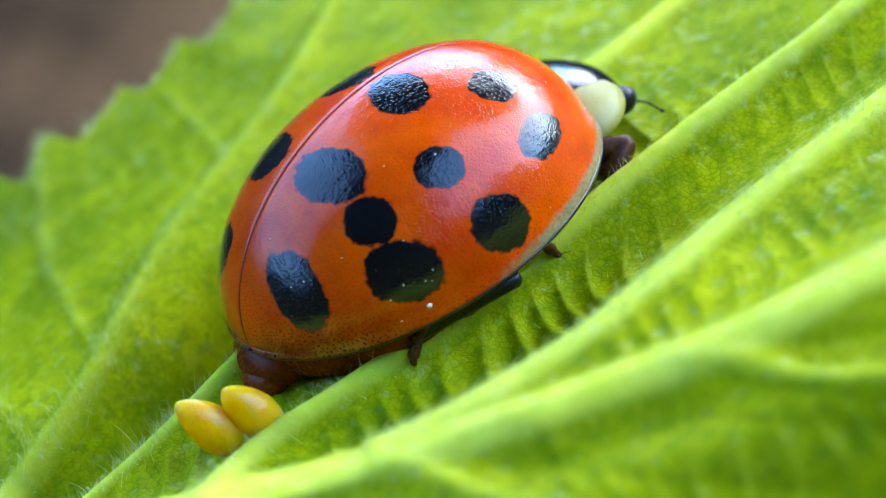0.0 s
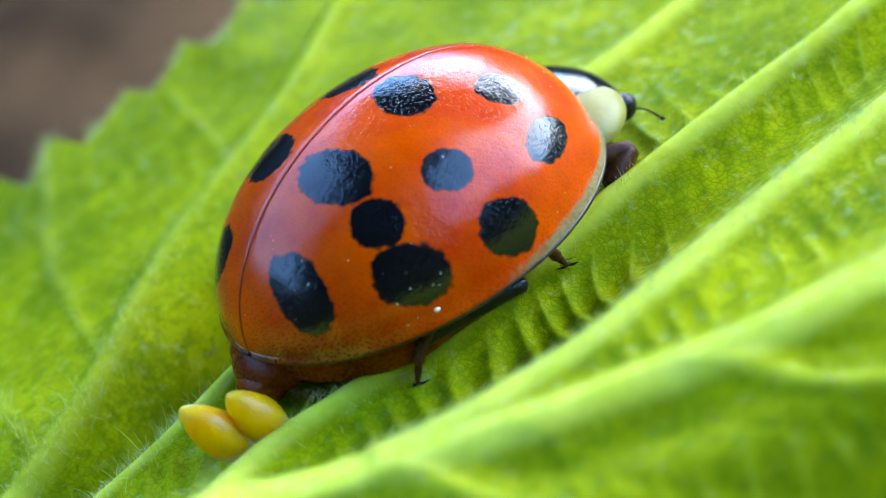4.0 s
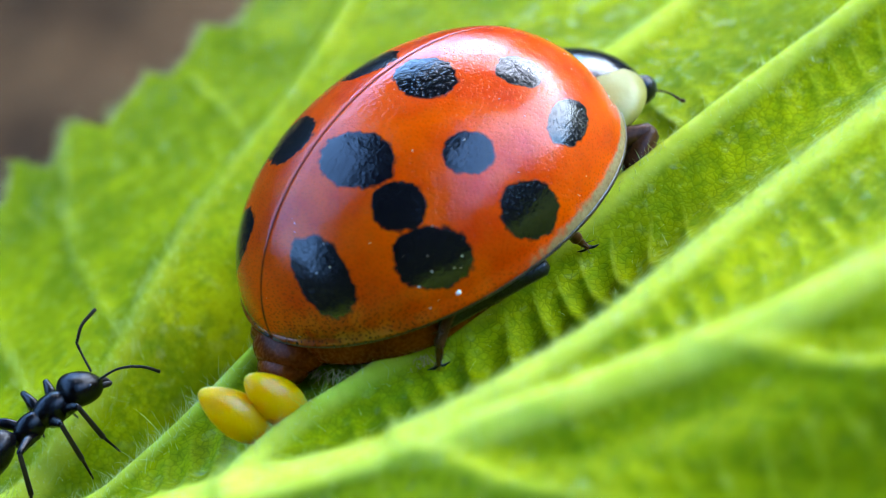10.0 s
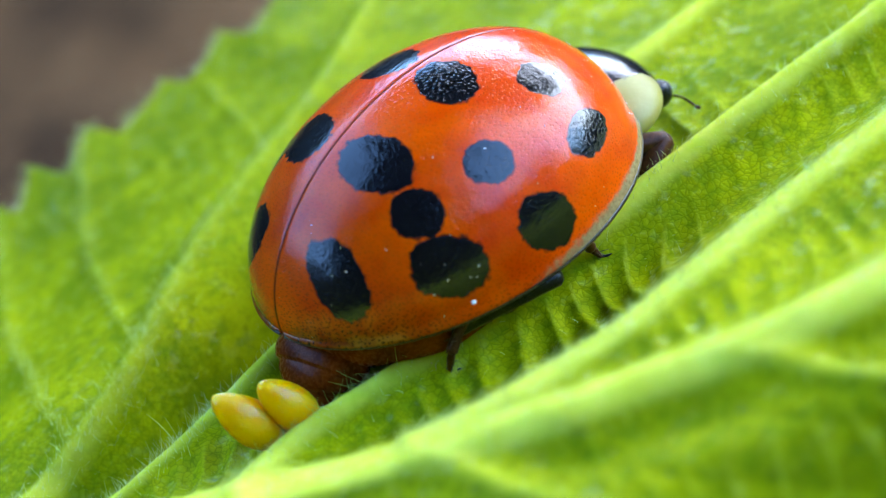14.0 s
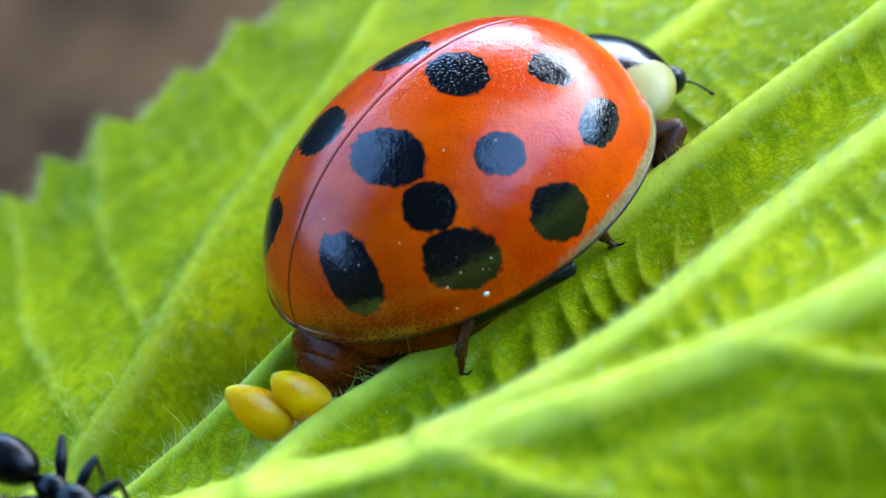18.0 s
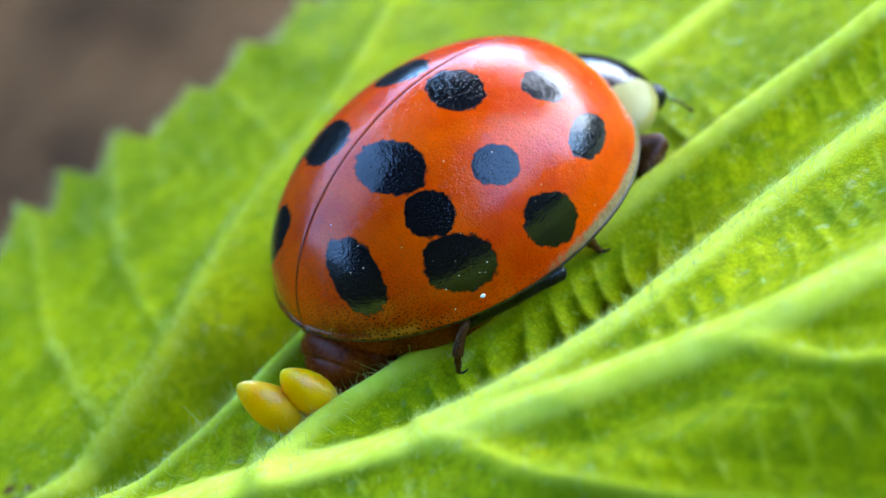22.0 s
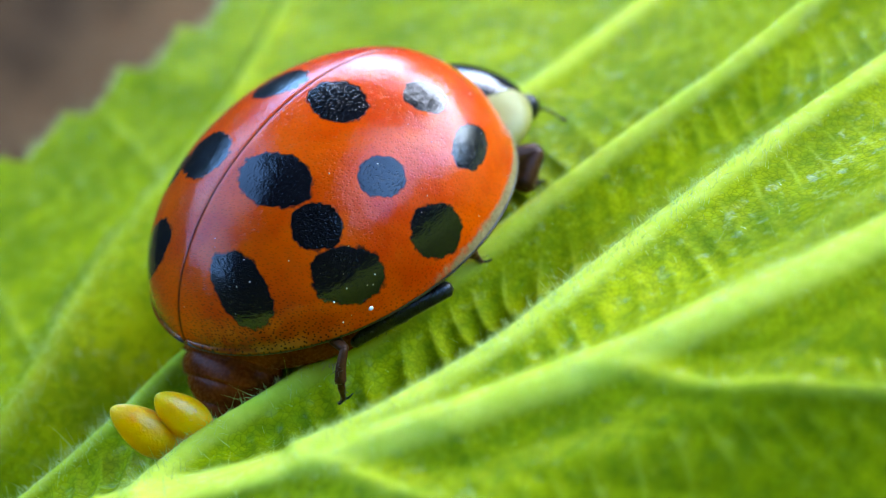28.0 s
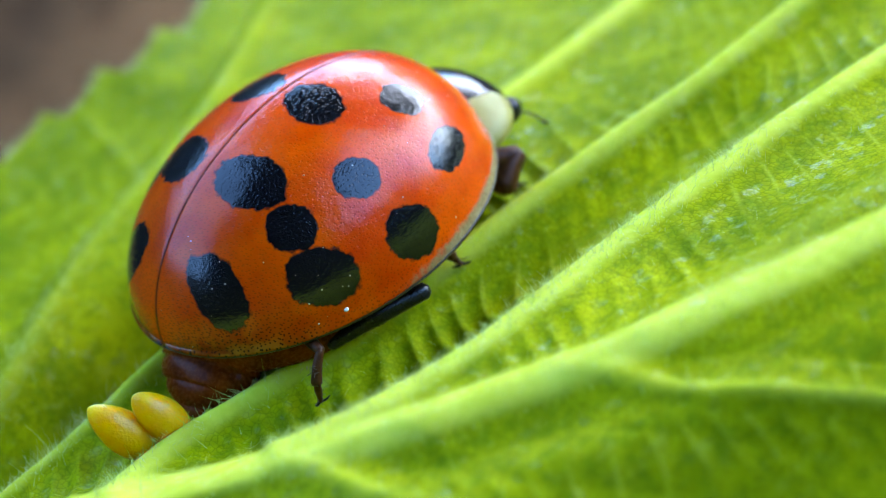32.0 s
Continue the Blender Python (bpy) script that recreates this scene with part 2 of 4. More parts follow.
def tube(points, radii, sides=8, flat=1.0):
    """A round bar along a smooth line through points, with closed, rounded ends: verts, faces."""
    p, r = np.asarray(points, float), np.asarray(radii, float)
    way = np.gradient(p, axis=0)
    way /= np.linalg.norm(way, axis=1)[:, None] + 1e-9
    side = np.cross(way, (0.13, 0.21, 0.97))
    side /= np.linalg.norm(side, axis=1)[:, None] + 1e-9
    up = np.cross(side, way)
    a = np.linspace(0, 2 * np.pi, sides, endpoint=False)
    p = np.vstack([p[0] - way[0] * r[0] * 0.5, p, p[-1] + way[-1] * r[-1] * 0.5])
    r = np.r_[r[0] * 0.5, r, r[-1] * 0.5]
    side, up = np.vstack([side[0], side, side[-1]]), np.vstack([up[0], up, up[-1]])
    v = p[:, None] + r[:, None, None] * (np.cos(a)[None, :, None] * side[:, None] * flat + np.sin(a)[None, :, None] * up[:, None])
    f = quads(len(p), sides, True)
    return v.reshape(-1, 3), f + [list(range(sides))[::-1], list(range((len(p) - 1) * sides, len(p) * sides))]


def curve(points, n=8):
    """A smooth line (Catmull-Rom) through points."""
    p = np.asarray(points, float)
    q = np.vstack([2 * p[0] - p[1], p, 2 * p[-1] - p[-2]])
    out = []
    for i in range(len(p) - 1):
        a, b, c, d = q[i : i + 4]
        for t in np.linspace(0, 1, n, endpoint=False):
            out.append(0.5 * (2 * b + (c - a) * t + (2 * a - 5 * b + 4 * c - d) * t**2 + (3 * b - a - 3 * c + d) * t**3))
    return np.array(out + [p[-1]])


def limb(name, points, radii, material, parent, label="", sides=8, n=5, flat=1.0):
    p = curve(points, n)
    r = np.interp(np.linspace(0, 1, len(p)), np.linspace(0, 1, len(radii)), radii)
    v, f = tube(p, r, sides, flat)
    return link(name, v, f, material, parent, label)


def blob(name, centre, axes, material, parent=None, label="", turn=(0, 0, 0), shape=None, rows=20, cols=28, attrs=None):
    """A rounded body: an ellipsoid whose unit points may be reshaped by shape(x, y, z)."""
    a, b = np.meshgrid(np.linspace(0.001, np.pi - 0.001, rows), np.linspace(0, 2 * np.pi, cols, endpoint=False), indexing="ij")
    p = np.stack([np.cos(a), np.sin(a) * np.cos(b), np.sin(a) * np.sin(b)], -1).reshape(-1, 3)
    unit = p.copy()
    if shape:
        p = shape(p)
    p = p * np.array(axes)
    m = np.array(Euler([radians(t) for t in turn]).to_matrix())
    p = p @ m.T + np.array(centre)
    f = quads(rows, cols, True) + [list(range(cols))[::-1], list(range((rows - 1) * cols, rows * cols))]
    return link(name, p, f, material, parent, label, attrs={k: g(unit) for k, g in (attrs or {}).items()})


# ---- ground ----
def build_ground():
    r = np.r_[0.0, np.geomspace(40, 4000000, 40)]
    a = np.linspace(0, 2 * np.pi, 48, endpoint=False)
    v = np.stack([r[:, None] * np.cos(a), r[:, None] * np.sin(a), np.full((len(r), len(a)), -90.0)], -1).reshape(-1, 3)
    rng = np.random.default_rng(5)
    v[:, 2] += rng.normal(0, 1.5, len(v))
    tagged(link("ground", v, quads(len(r), len(a), True), SOIL), "bare brown soil under the plant", "ground", kind="structure")


def build_sky_screen():
    """Unseen dark screen round the leaf, added to block sky light and shape reflections."""
    a = np.linspace(0, 2 * np.pi, 120, endpoint=False)
    rng = np.random.default_rng(9)
    gap = lambda at, half, k=6: np.exp(-(((np.degrees(a) - at + 180) % 360 - 180) / half) ** k)
    behind = gap(228, 36, 4)
    # top edge and gaps set by where the wing cases reflect sky
    top = 335 + 330 * behind - 220 * gap(4, 19) - 225 * gap(45, 20) - 190 * gap(-28, 17)
    top = top + (22 * np.sin(3 * a) + 16 * np.sin(7 * a + 1) + rng.normal(0, 9, len(a))) * (1 + 2 * behind)
    z = np.vstack([np.repeat(-95.0, len(a))] + [-95 + (top + 95) * k for k in np.linspace(0.1, 1, 12)])
    r = 600 + rng.normal(0, 12, z.shape)
    v = np.stack([r * np.cos(a), r * np.sin(a), z], -1).reshape(-1, 3)
    f = quads(len(z), len(a), True)
    # unseen strip arched overhead, added to keep sky out of shell reflections
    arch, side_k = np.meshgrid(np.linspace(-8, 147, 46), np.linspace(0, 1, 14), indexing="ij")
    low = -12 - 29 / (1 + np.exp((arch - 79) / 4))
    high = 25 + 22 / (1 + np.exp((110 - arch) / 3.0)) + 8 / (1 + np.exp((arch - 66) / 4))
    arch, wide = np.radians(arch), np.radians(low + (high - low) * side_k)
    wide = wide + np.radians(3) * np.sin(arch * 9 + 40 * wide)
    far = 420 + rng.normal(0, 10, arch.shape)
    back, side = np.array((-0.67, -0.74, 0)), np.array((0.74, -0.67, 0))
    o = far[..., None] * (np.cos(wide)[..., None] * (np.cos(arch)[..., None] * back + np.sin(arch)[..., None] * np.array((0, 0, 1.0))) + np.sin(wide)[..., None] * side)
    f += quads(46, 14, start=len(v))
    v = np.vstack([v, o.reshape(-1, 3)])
    tagged(link("backdrop", v, f, SKY_SCREEN), "unseen dark screen round and over the leaf, added to block sky", "backdrop", kind="structure")


# ---- leaf ----
BASE_Z = -0.72
VEINS = [  # way of each vein in plan, half-width, height
    ([(-16, 9.6), (-9.5, 3.1), (-7.1, 0.50), (-5.7, -0.78), (-4.4, -2.02), (-3.5, -2.82), (-2.9, -3.33), (-2.05, -3.92), (-1.2, -4.52), (-0.3, -5.18), (0.3, -5.62), (1.4, -6.22), (2.1, -6.58), (3.4, -7.2), (9, -9.5), (20, -13)], 0.42, 0.19),
    ([(-8.4, 1.5), (-6.5, 0.9), (-5.2, 0.86), (-4.15, 0.85), (-1.0, 0.8), (2.0, 0.65), (4.3, 0.5), (6.1, 0.4), (12, 0.4), (20, 1.2)], 0.27, 0.28),
    ([(-5.3, -1.2), (-4.7, -1.12), (-3.82, -1.13), (-3.08, -1.3), (-2.3, -1.46), (-1.46, -1.64), (0.2, -1.85), (2.0, -2.02), (3.58, -2.24), (5.3, -2.45), (6.9, -2.62), (13, -2.9), (20, -2.7)], 0.27, 0.28),
    ([(-3.4, -2.7), (-2.5, -3.1), (-1.5, -3.46), (-0.4, -3.78), (0.5, -3.9), (1.43, -4.05), (2.5, -4.22), (3.3, -4.38), (4.4, -4.6), (5.3, -4.72), (10, -5.4), (18, -6.4)], 0.25, 0.28),
    ([(-3.45, -2.9), (-3.35, -3.9), (-3.2, -5.35), (-2.9, -6.85), (-2.35, -8.3), (-1.0, -12.5), (0.4, -16.5)], 0.24, 0.11),
    ([(-0.15, -5.4), (0.05, -5.8), (0.26, -6.7), (0.55, -7.8), (2.0, -12), (3.6, -17)], 0.24, 0.11),
    ([(0.9, -5.95), (2.0, -6.15), (3.2, -6.42), (4.3, -6.72), (6.0, -7.2), (12, -8.8), (20, -10.5)], 0.28, 0.09),
    ([(-9.6, 2.4), (-7.24, 2.12), (-6.1, 2.5), (-5.0, 2.95), (-3.9, 3.4), (-2.6, 4.0), (-1.4, 4.5), (0.32, 5.1), (2.47, 6.0), (6, 7.8)], 0.21, 0.22),
    ([(-5.7, 2.8), (-5.3, 4.2), (-4.71, 5.89), (-3.62, 7.86), (-2.9, 9.2)], 0.12, 0.035),
    ([(-3.85, 3.5), (-2.89, 6.06), (-1.75, 7.9), (-0.8, 9.4)], 0.12, 0.035),
    ([(0.32, 5.1), (0.9, 6.6), (1.4, 8.3)], 0.12, 0.03),
]
FRONT_X, FRONT_Y = (-9, -5.7, -4.4, -3.4, -1.5, 1.43, 5.3, 10, 18), (2.6, -0.78, -2.02, -2.7, -3.46, -4.05, -4.72, -5.4, -6.4)
MIDRIB_X, MIDRIB_Y = [p[0] for p in VEINS[0][0]], [p[1] for p in VEINS[0][0]]
VEIN_TONE = (1.0, 0.7, 0.8, 0.85, 0.5, 0.5, 0.4, 0.8, 0.7, 0.7, 0.7)  # how much paler than the blade each vein is
HOLLOWS = [  # deeper furrows of the blade: way, half-width, depth
    ([(-5.9, 1.75), (-4.6, 2.0), (-3, 2.4), (-1, 2.75), (1.0, 3.0)], 0.85, 1.6),
    ([(-2.5, -2.4), (-1, -2.65), (1, -2.85), (3, -3.15), (6, -3.5)], 0.55, 0.16),
    ([(-3.2, -0.2), (-1, -0.3), (2, -0.5)], 0.6, 0.12),
    ([(-2.6, -4.6), (-1, -5.6), (0.5, -6.9)], 0.7, 0.2),
]


def near_line(x, y, pts):
    """Distance from points to a smooth line in plan, and the way along it."""
    c = curve(np.array([(a, b, 0) for a, b in pts]), 6)[:, :2]
    best, along = np.full(x.shape, 1e9), np.zeros(x.shape)
    run = 0.0
    for a, b in zip(c[:-1], c[1:]):
        d = b - a
        n = np.hypot(*d)
        t = np.clip(((x - a[0]) * d[0] + (y - a[1]) * d[1]) / n**2, 0, 1)
        far = np.hypot(x - a[0] - t * d[0], y - a[1] - t * d[1])
        hit = far < best
        best[hit], along[hit] = far[hit], (run + t * n)[hit]
        run += n
    return best, along


def leaf_height(x, y):
    """Height of the leaf, and how much of a vein there is."""
    x, y = np.asarray(x, float), np.asarray(y, float)
    base = BASE_Z + 0.05 * np.sin(0.7 * x + 0.4 * y) + 0.04 * np.sin(0.9 * y - 0.3 * x + 1) - 0.012 * np.clip(np.hypot(x - 1, y) - 13, 0, 20) ** 1.4
    vein, nearest, ridge = np.zeros(x.shape), np.full(x.shape, 9.0), np.zeros(x.shape)
    for (pts, w, h), tone in zip(VEINS, VEIN_TONE):
        d, along = near_line(x, y, pts)
        w = w * (1 + 0.06 * np.sin(x * 2.1 + h * 40))
        k = np.exp(-((d / (w * 1.1)) ** 2)) * h * np.clip(1.15 - 0.016 * along, 0.4, 1)
        ridge = np.log(np.exp(12 * ridge) + np.exp(12 * k) - 1) / 12
        vein = np.maximum(vein, np.exp(-((d / (w * 0.95)) ** 3)) * min(1.0, 0.6 + h * 1.6) * tone)
        nearest = np.minimum(nearest, d)
    for pts, w, depth in HOLLOWS:
        d, along = near_line(x, y, pts)
        base = base - depth * np.clip(0.55 + along / 4.0, 0, 1) * np.exp(-((d / w) ** 2))
    # blade sags between the veins and is folded by the cross veins
    phase = (0.83 * x - 0.55 * y + 0.16 * np.sin(1.7 * y + 0.5 * x) * np.clip((y + 7) / 4, 0.15, 1) + 0.12 * np.sin(2.3 * x)) / 0.47
    fold = np.abs(np.sin(np.pi * phase)) - 0.6
    room = np.clip((nearest - 0.22) / 0.4, 0, 1) * (0.55 + 0.45 * np.sin(0.9 * x + 1.3 * y)) * np.clip(1 - (y + 0.5) / 3, 0.12, 1) * np.clip(1 + (y + 5.2) / 1.5, 0.3, 1) * np.clip(1 - (x - 1.5) / 6, 0.25, 1)
    z = base + ridge - 0.14 * fold * room * np.where(y < np.interp(x, FRONT_X, FRONT_Y), 0.55, 1.0) - 0.14 * np.clip(nearest, 0, 0.9) ** 1.6 * np.clip(1 - (y - 2.5) / 1.5, 0.15, 1)
    cross = 0.42 * np.exp(-((np.sin(np.pi * phase) / 0.3) ** 2)) * np.clip((nearest - 0.15) / 0.3, 0, 1) * (0.6 + 0.4 * np.sin(1.3 * x + 2.1 * y)) * np.clip(1 - (y + 1.0) / 2.5, 0.25, 1)
    return z, np.maximum(vein * np.clip(1 - (y - 1.8) / 2.5, 0.45, 1), cross)


VIEW_POINT = np.array((-13.2, -22.2, 16.4))  # near the camera's mean place; the blade is slid along lines to it


def ease(k):
    k = np.clip(k, 0, 1)
    return k * k * (3 - 2 * k)


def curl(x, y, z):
    """Slides the blade along the camera's view lines: up before the beetle, towards the midrib, drooping behind it."""
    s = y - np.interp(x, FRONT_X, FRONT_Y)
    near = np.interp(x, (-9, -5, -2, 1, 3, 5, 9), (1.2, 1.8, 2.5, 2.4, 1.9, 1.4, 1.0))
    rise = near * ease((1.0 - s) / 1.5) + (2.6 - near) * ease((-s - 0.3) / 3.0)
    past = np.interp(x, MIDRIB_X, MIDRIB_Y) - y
    # slopes set for blur and brightness as the camera sees them
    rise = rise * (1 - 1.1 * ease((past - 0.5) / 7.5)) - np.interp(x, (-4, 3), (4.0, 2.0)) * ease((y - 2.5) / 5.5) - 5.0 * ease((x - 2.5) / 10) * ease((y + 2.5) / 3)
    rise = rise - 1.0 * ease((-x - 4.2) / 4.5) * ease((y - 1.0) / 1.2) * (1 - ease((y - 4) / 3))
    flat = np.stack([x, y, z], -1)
    way = VIEW_POINT - flat
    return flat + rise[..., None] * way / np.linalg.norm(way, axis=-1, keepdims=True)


TEETH = [-26, -20, -14, -11, -8.4, -6.9, -5.5, -4.15, -2.75, -1.63, -0.36, 1.25, 2.80, 4.22, 5.7, 7.3, 8.9, 10.5, 13, 16, 20, 28]


def tooth(u):
    """Outward reach of the leaf's teeth along its edge: a steep drop after each tip, then a slow rise to the next."""
    k = np.interp(u, TEETH, np.arange(len(TEETH)))
    p = k - np.floor(k)
    size = np.interp(u, (-6, -0.5, 0.8, 9), (1.15, 1.1, 0.62, 0.7)) + 0.08 * np.sin(np.floor(k) * 2.4 + 1) + 0.025 * np.sin(u * 17)
    return size * np.where(p < 0.1, 1 - p / 0.1, np.clip((p - 0.1) / 0.9, 0, 1) ** 1.4)


def build_leaf():
    leaf = new("leaf")
    u = np.r_[np.linspace(-22, -8.6, 60), np.linspace(-8.5, 9.5, 340), np.linspace(9.6, 25.9, 60)]
    s = np.sqrt(np.clip(1 - ((u - 2) / 24.05) ** 2, 0.002, 1)) ** 0.4
    top = -7 + 15.9 * s
    low = -7 - 16.0 * s
    v = np.r_[np.linspace(0, 0.36, 40, endpoint=False), np.linspace(0.36, 1, 400)]
    x = np.repeat(u[None], len(v), 0)
    y = low[None] + v[:, None] * (top - low)[None]
    y = y + np.clip((v - 0.94) / 0.06, 0, 1)[:, None] * 1.05 * tooth(u)[None] - np.clip((0.05 - v) / 0.05, 0, 1)[:, None] * 0.8 * tooth(u + 0.4)[None]
    x = x + 0.07 * (tooth(u)[None] - 0.6) * np.clip((y - 7.5) / 2, 0, 1)
    z, vein = leaf_height(x, y)
    blem = sum(np.exp(-(((x - a) ** 2 + (y - b) ** 2) / r**2) ** 2) for a, b, r in ((-7.38, 2.97, 0.10), (-7.19, 2.71, 0.08), (-7.47, 2.62, 0.07)))
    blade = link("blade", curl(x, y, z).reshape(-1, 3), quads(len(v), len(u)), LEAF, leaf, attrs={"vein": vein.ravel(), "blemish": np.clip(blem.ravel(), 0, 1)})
    mod = blade.modifiers.new("thick", "SOLIDIFY")
    mod.thickness, mod.offset = 0.12 * MM, -1
    # stalk, from the midrib's root down to the soil
    limb("stalk", [(-8.4, 5.4, -1.9), (-13, 11, -5), (-22, 17, -14), (-30, 24, -40), (-33, 27, -92)], [0.45, 0.6, 0.7, 0.8, 0.9], LEAF, leaf, sides=10)
    tagged(leaf, "bright green hairy leaf with raised veins and toothed edge", "leaf")
    return leaf


def build_hairs():
    """Fine pale hairs along the veins and the leaf's edge."""
    rng = np.random.default_rng(3)
    foot, way, size, bend = [], [], [], []

    def hair(x, y, w, length, curl, r):
        foot.append((x, y))
        way.append(w / np.linalg.norm(w))
        size.append((length, r))
        bend.append(curl)

    for (pts, w, h), n in zip(VEINS, (600, 1500, 800, 2600, 80, 80, 80, 900, 350, 350, 100)):
        c = curve(np.array([(a, b, 0) for a, b in pts]), 30)[:, :2]
        c = c[(c[:, 0] > -8.5) & (c[:, 0] < 9)]
        for _ in range(n):
            q = c[rng.integers(len(c))] + rng.normal(0, w * 0.6, 2)
            if -3.6 < q[0] < -1.9 and -1.6 < q[1] < -0.8 and rng.random() < 0.7:
                continue
            hair(q[0], q[1], np.array([rng.normal(0.35, 0.5), rng.normal(0.1, 0.6), rng.uniform(0.2, 1.0)]), (0.11 if n == 2600 else 0.16) * rng.uniform(0.4, 1.5), rng.normal(0, 0.34, 3), rng.uniform(0.0035, 0.0055))
    for _ in range(900):
        hair(rng.uniform(-8, 8), rng.uniform(-6, 9), np.array([rng.normal(0.3, 0.5), rng.normal(0, 0.5), 0.5]), rng.uniform(0.08, 0.2), rng.normal(0, 0.25, 3), 0.004)
    for _ in range(1100):
        u = rng.uniform(-6, 9)
        t = float(tooth(np.array([u]))[0])
        y = -7 + 15.9 * (1 - ((u - 2) / 24.05) ** 2) ** 0.2 + 1.05 * t - 0.03
        hair(u + 0.07 * (t - 0.6), y, np.array([rng.normal(0.2, 0.5), 1.0, rng.normal(0.2, 0.4)]), rng.uniform(0.12, 0.34), rng.normal(0, 0.25, 3), 0.006)
    # a tuft of longer hairs beside the beetle's tail, and one lone hair by the eggs
    for _ in range(7):
        hair(-3.05 + rng.normal(0, 0.32), -1.22 + rng.normal(0, 0.06), np.array([rng.normal(-0.5, 0.3), rng.normal(0.5, 0.3), 0.6]), rng.uniform(0.22, 0.42), rng.normal(0, 0.25, 3), 0.006)
    hair(-4.95, 0.88, np.array([0.1, 0.5, 0.9]), 0.5, np.array([-0.2, 0.1, 0.1]), 0.007)
    foot, way, size, bend = (np.array(v) for v in (foot, way, size, bend))
    z = leaf_height(foot[:, 0], foot[:, 1])[0] - 0.02
    t = np.array([0, 0.35, 0.7, 1.0])
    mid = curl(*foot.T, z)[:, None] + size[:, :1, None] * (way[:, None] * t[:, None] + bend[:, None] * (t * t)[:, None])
    tri = np.array([(1, 0, 0), (-0.5, 0.87, 0), (-0.5, -0.87, 0)])
    verts = (mid[:, :, None] + (size[:, 1:, None] * (1 - 0.85 * t)[:, None])[..., None] * tri).reshape(-1, 3)
    i, r, j = np.meshgrid(np.arange(len(foot)) * 12, np.arange(3) * 3, np.arange(3), indexing="ij")
    k = (j + 1) % 3
    faces = np.stack([i + r + j, i + r + k, i + r + 3 + k, i + r + 3 + j], -1).reshape(-1, 4)
    tagged(link("leaf_hair", verts, faces, HAIR), "fine pale hairs along the leaf's veins and edge", "plant hair", kind="stuff")


# ---- eggs ----
def build_egg(root, tip, wide):
    root, tip = np.array(root), np.array(tip)
    way = Vector(tip - root)
    ob = blob("egg", (0, 0, 0), (way.length / 2, wide / 2, wide / 2), EGG, shape=lambda p: p * np.stack([np.ones(len(p)), *(2 * [1 - 0.20 * p[:, 0] - 0.10 * p[:, 0] ** 2])], -1), rows=36, cols=40)
    ob.matrix_world = Matrix.Translation((root + tip) / 2 * MM) @ way.to_track_quat("X", "Z").to_matrix().to_4x4()
    tagged(ob, "glossy yellow spindle-shaped egg standing on the leaf", "egg", "ladybird eggs")


# ---- ladybird ----
SL, SW, SH = 3.13, 2.55, 2.105  # half-length, half-width and height of the wing cases
SPOTS = [  # centre, and two half-axes along the surface
    ((0.33, -0.61, 2.03), (0.24, -0.36, -0.09), (-0.32, -0.31, -0.04)),
    ((1.34, -1.29, 1.58), (0.18, -0.21, -0.19), (-0.27, -0.19, 0.00)),
    ((1.27, -2.03, 0.95), (0.25, -0.05, -0.22), (-0.36, -0.21, -0.09)),
    ((-1.25, -0.76, 1.82), (0.25, -0.49, -0.06), (-0.32, -0.26, -0.17)),
    ((-0.25, -1.81, 1.47), (0.26, -0.19, -0.14), (-0.23, -0.16, -0.15)),
    ((-1.40, -1.56, 1.37), (0.23, -0.26, -0.10), (-0.23, -0.14, -0.21)),
    ((-1.51, -2.04, 0.74), (0.38, -0.29, -0.21), (-0.23, -0.06, -0.34)),
    ((-0.10, -2.44, 0.59), (0.36, -0.09, -0.25), (-0.24, -0.10, -0.30)),
    ((-2.56, -0.98, 0.90), (0.24, -0.27, 0.12), (-0.13, -0.37, -0.45)),
]


def shell_point(a, b, side):
    """Point of a wing case: a from front (0) to tail (pi), b from the rim (0) to the seam (pi/2)."""
    s = np.sin(a)
    x, y, z = SL * np.cos(a), SW * s * np.cos(b), SH * s * np.sin(b)
    if side > 0:  # the far wing case is flattened to fit its outline from the camera
        y, z = y * (1 - 0.09 * np.cos(b)), z * (1 - 0.14 * np.cos(b))
    x = x * (1 - 0.04 * np.clip((np.cos(a) - 0.45) / 0.55, 0, 1))
    lip = np.exp(-((b / 0.07) ** 2))
    front = 1 / (1 + np.exp((a - 1.75) * 6))
    wide = np.exp(-((b / 0.13) ** 2)) * front
    y, x, z = y * (1 + 0.020 * lip + 0.012 * wide), x * (1 + 0.012 * lip + 0.005 * wide), z - 0.02 * wide
    seam = np.exp(-((y / 0.03) ** 2))
    return np.stack([x, side * (y + 0.006), z - 0.012 * seam], -1)


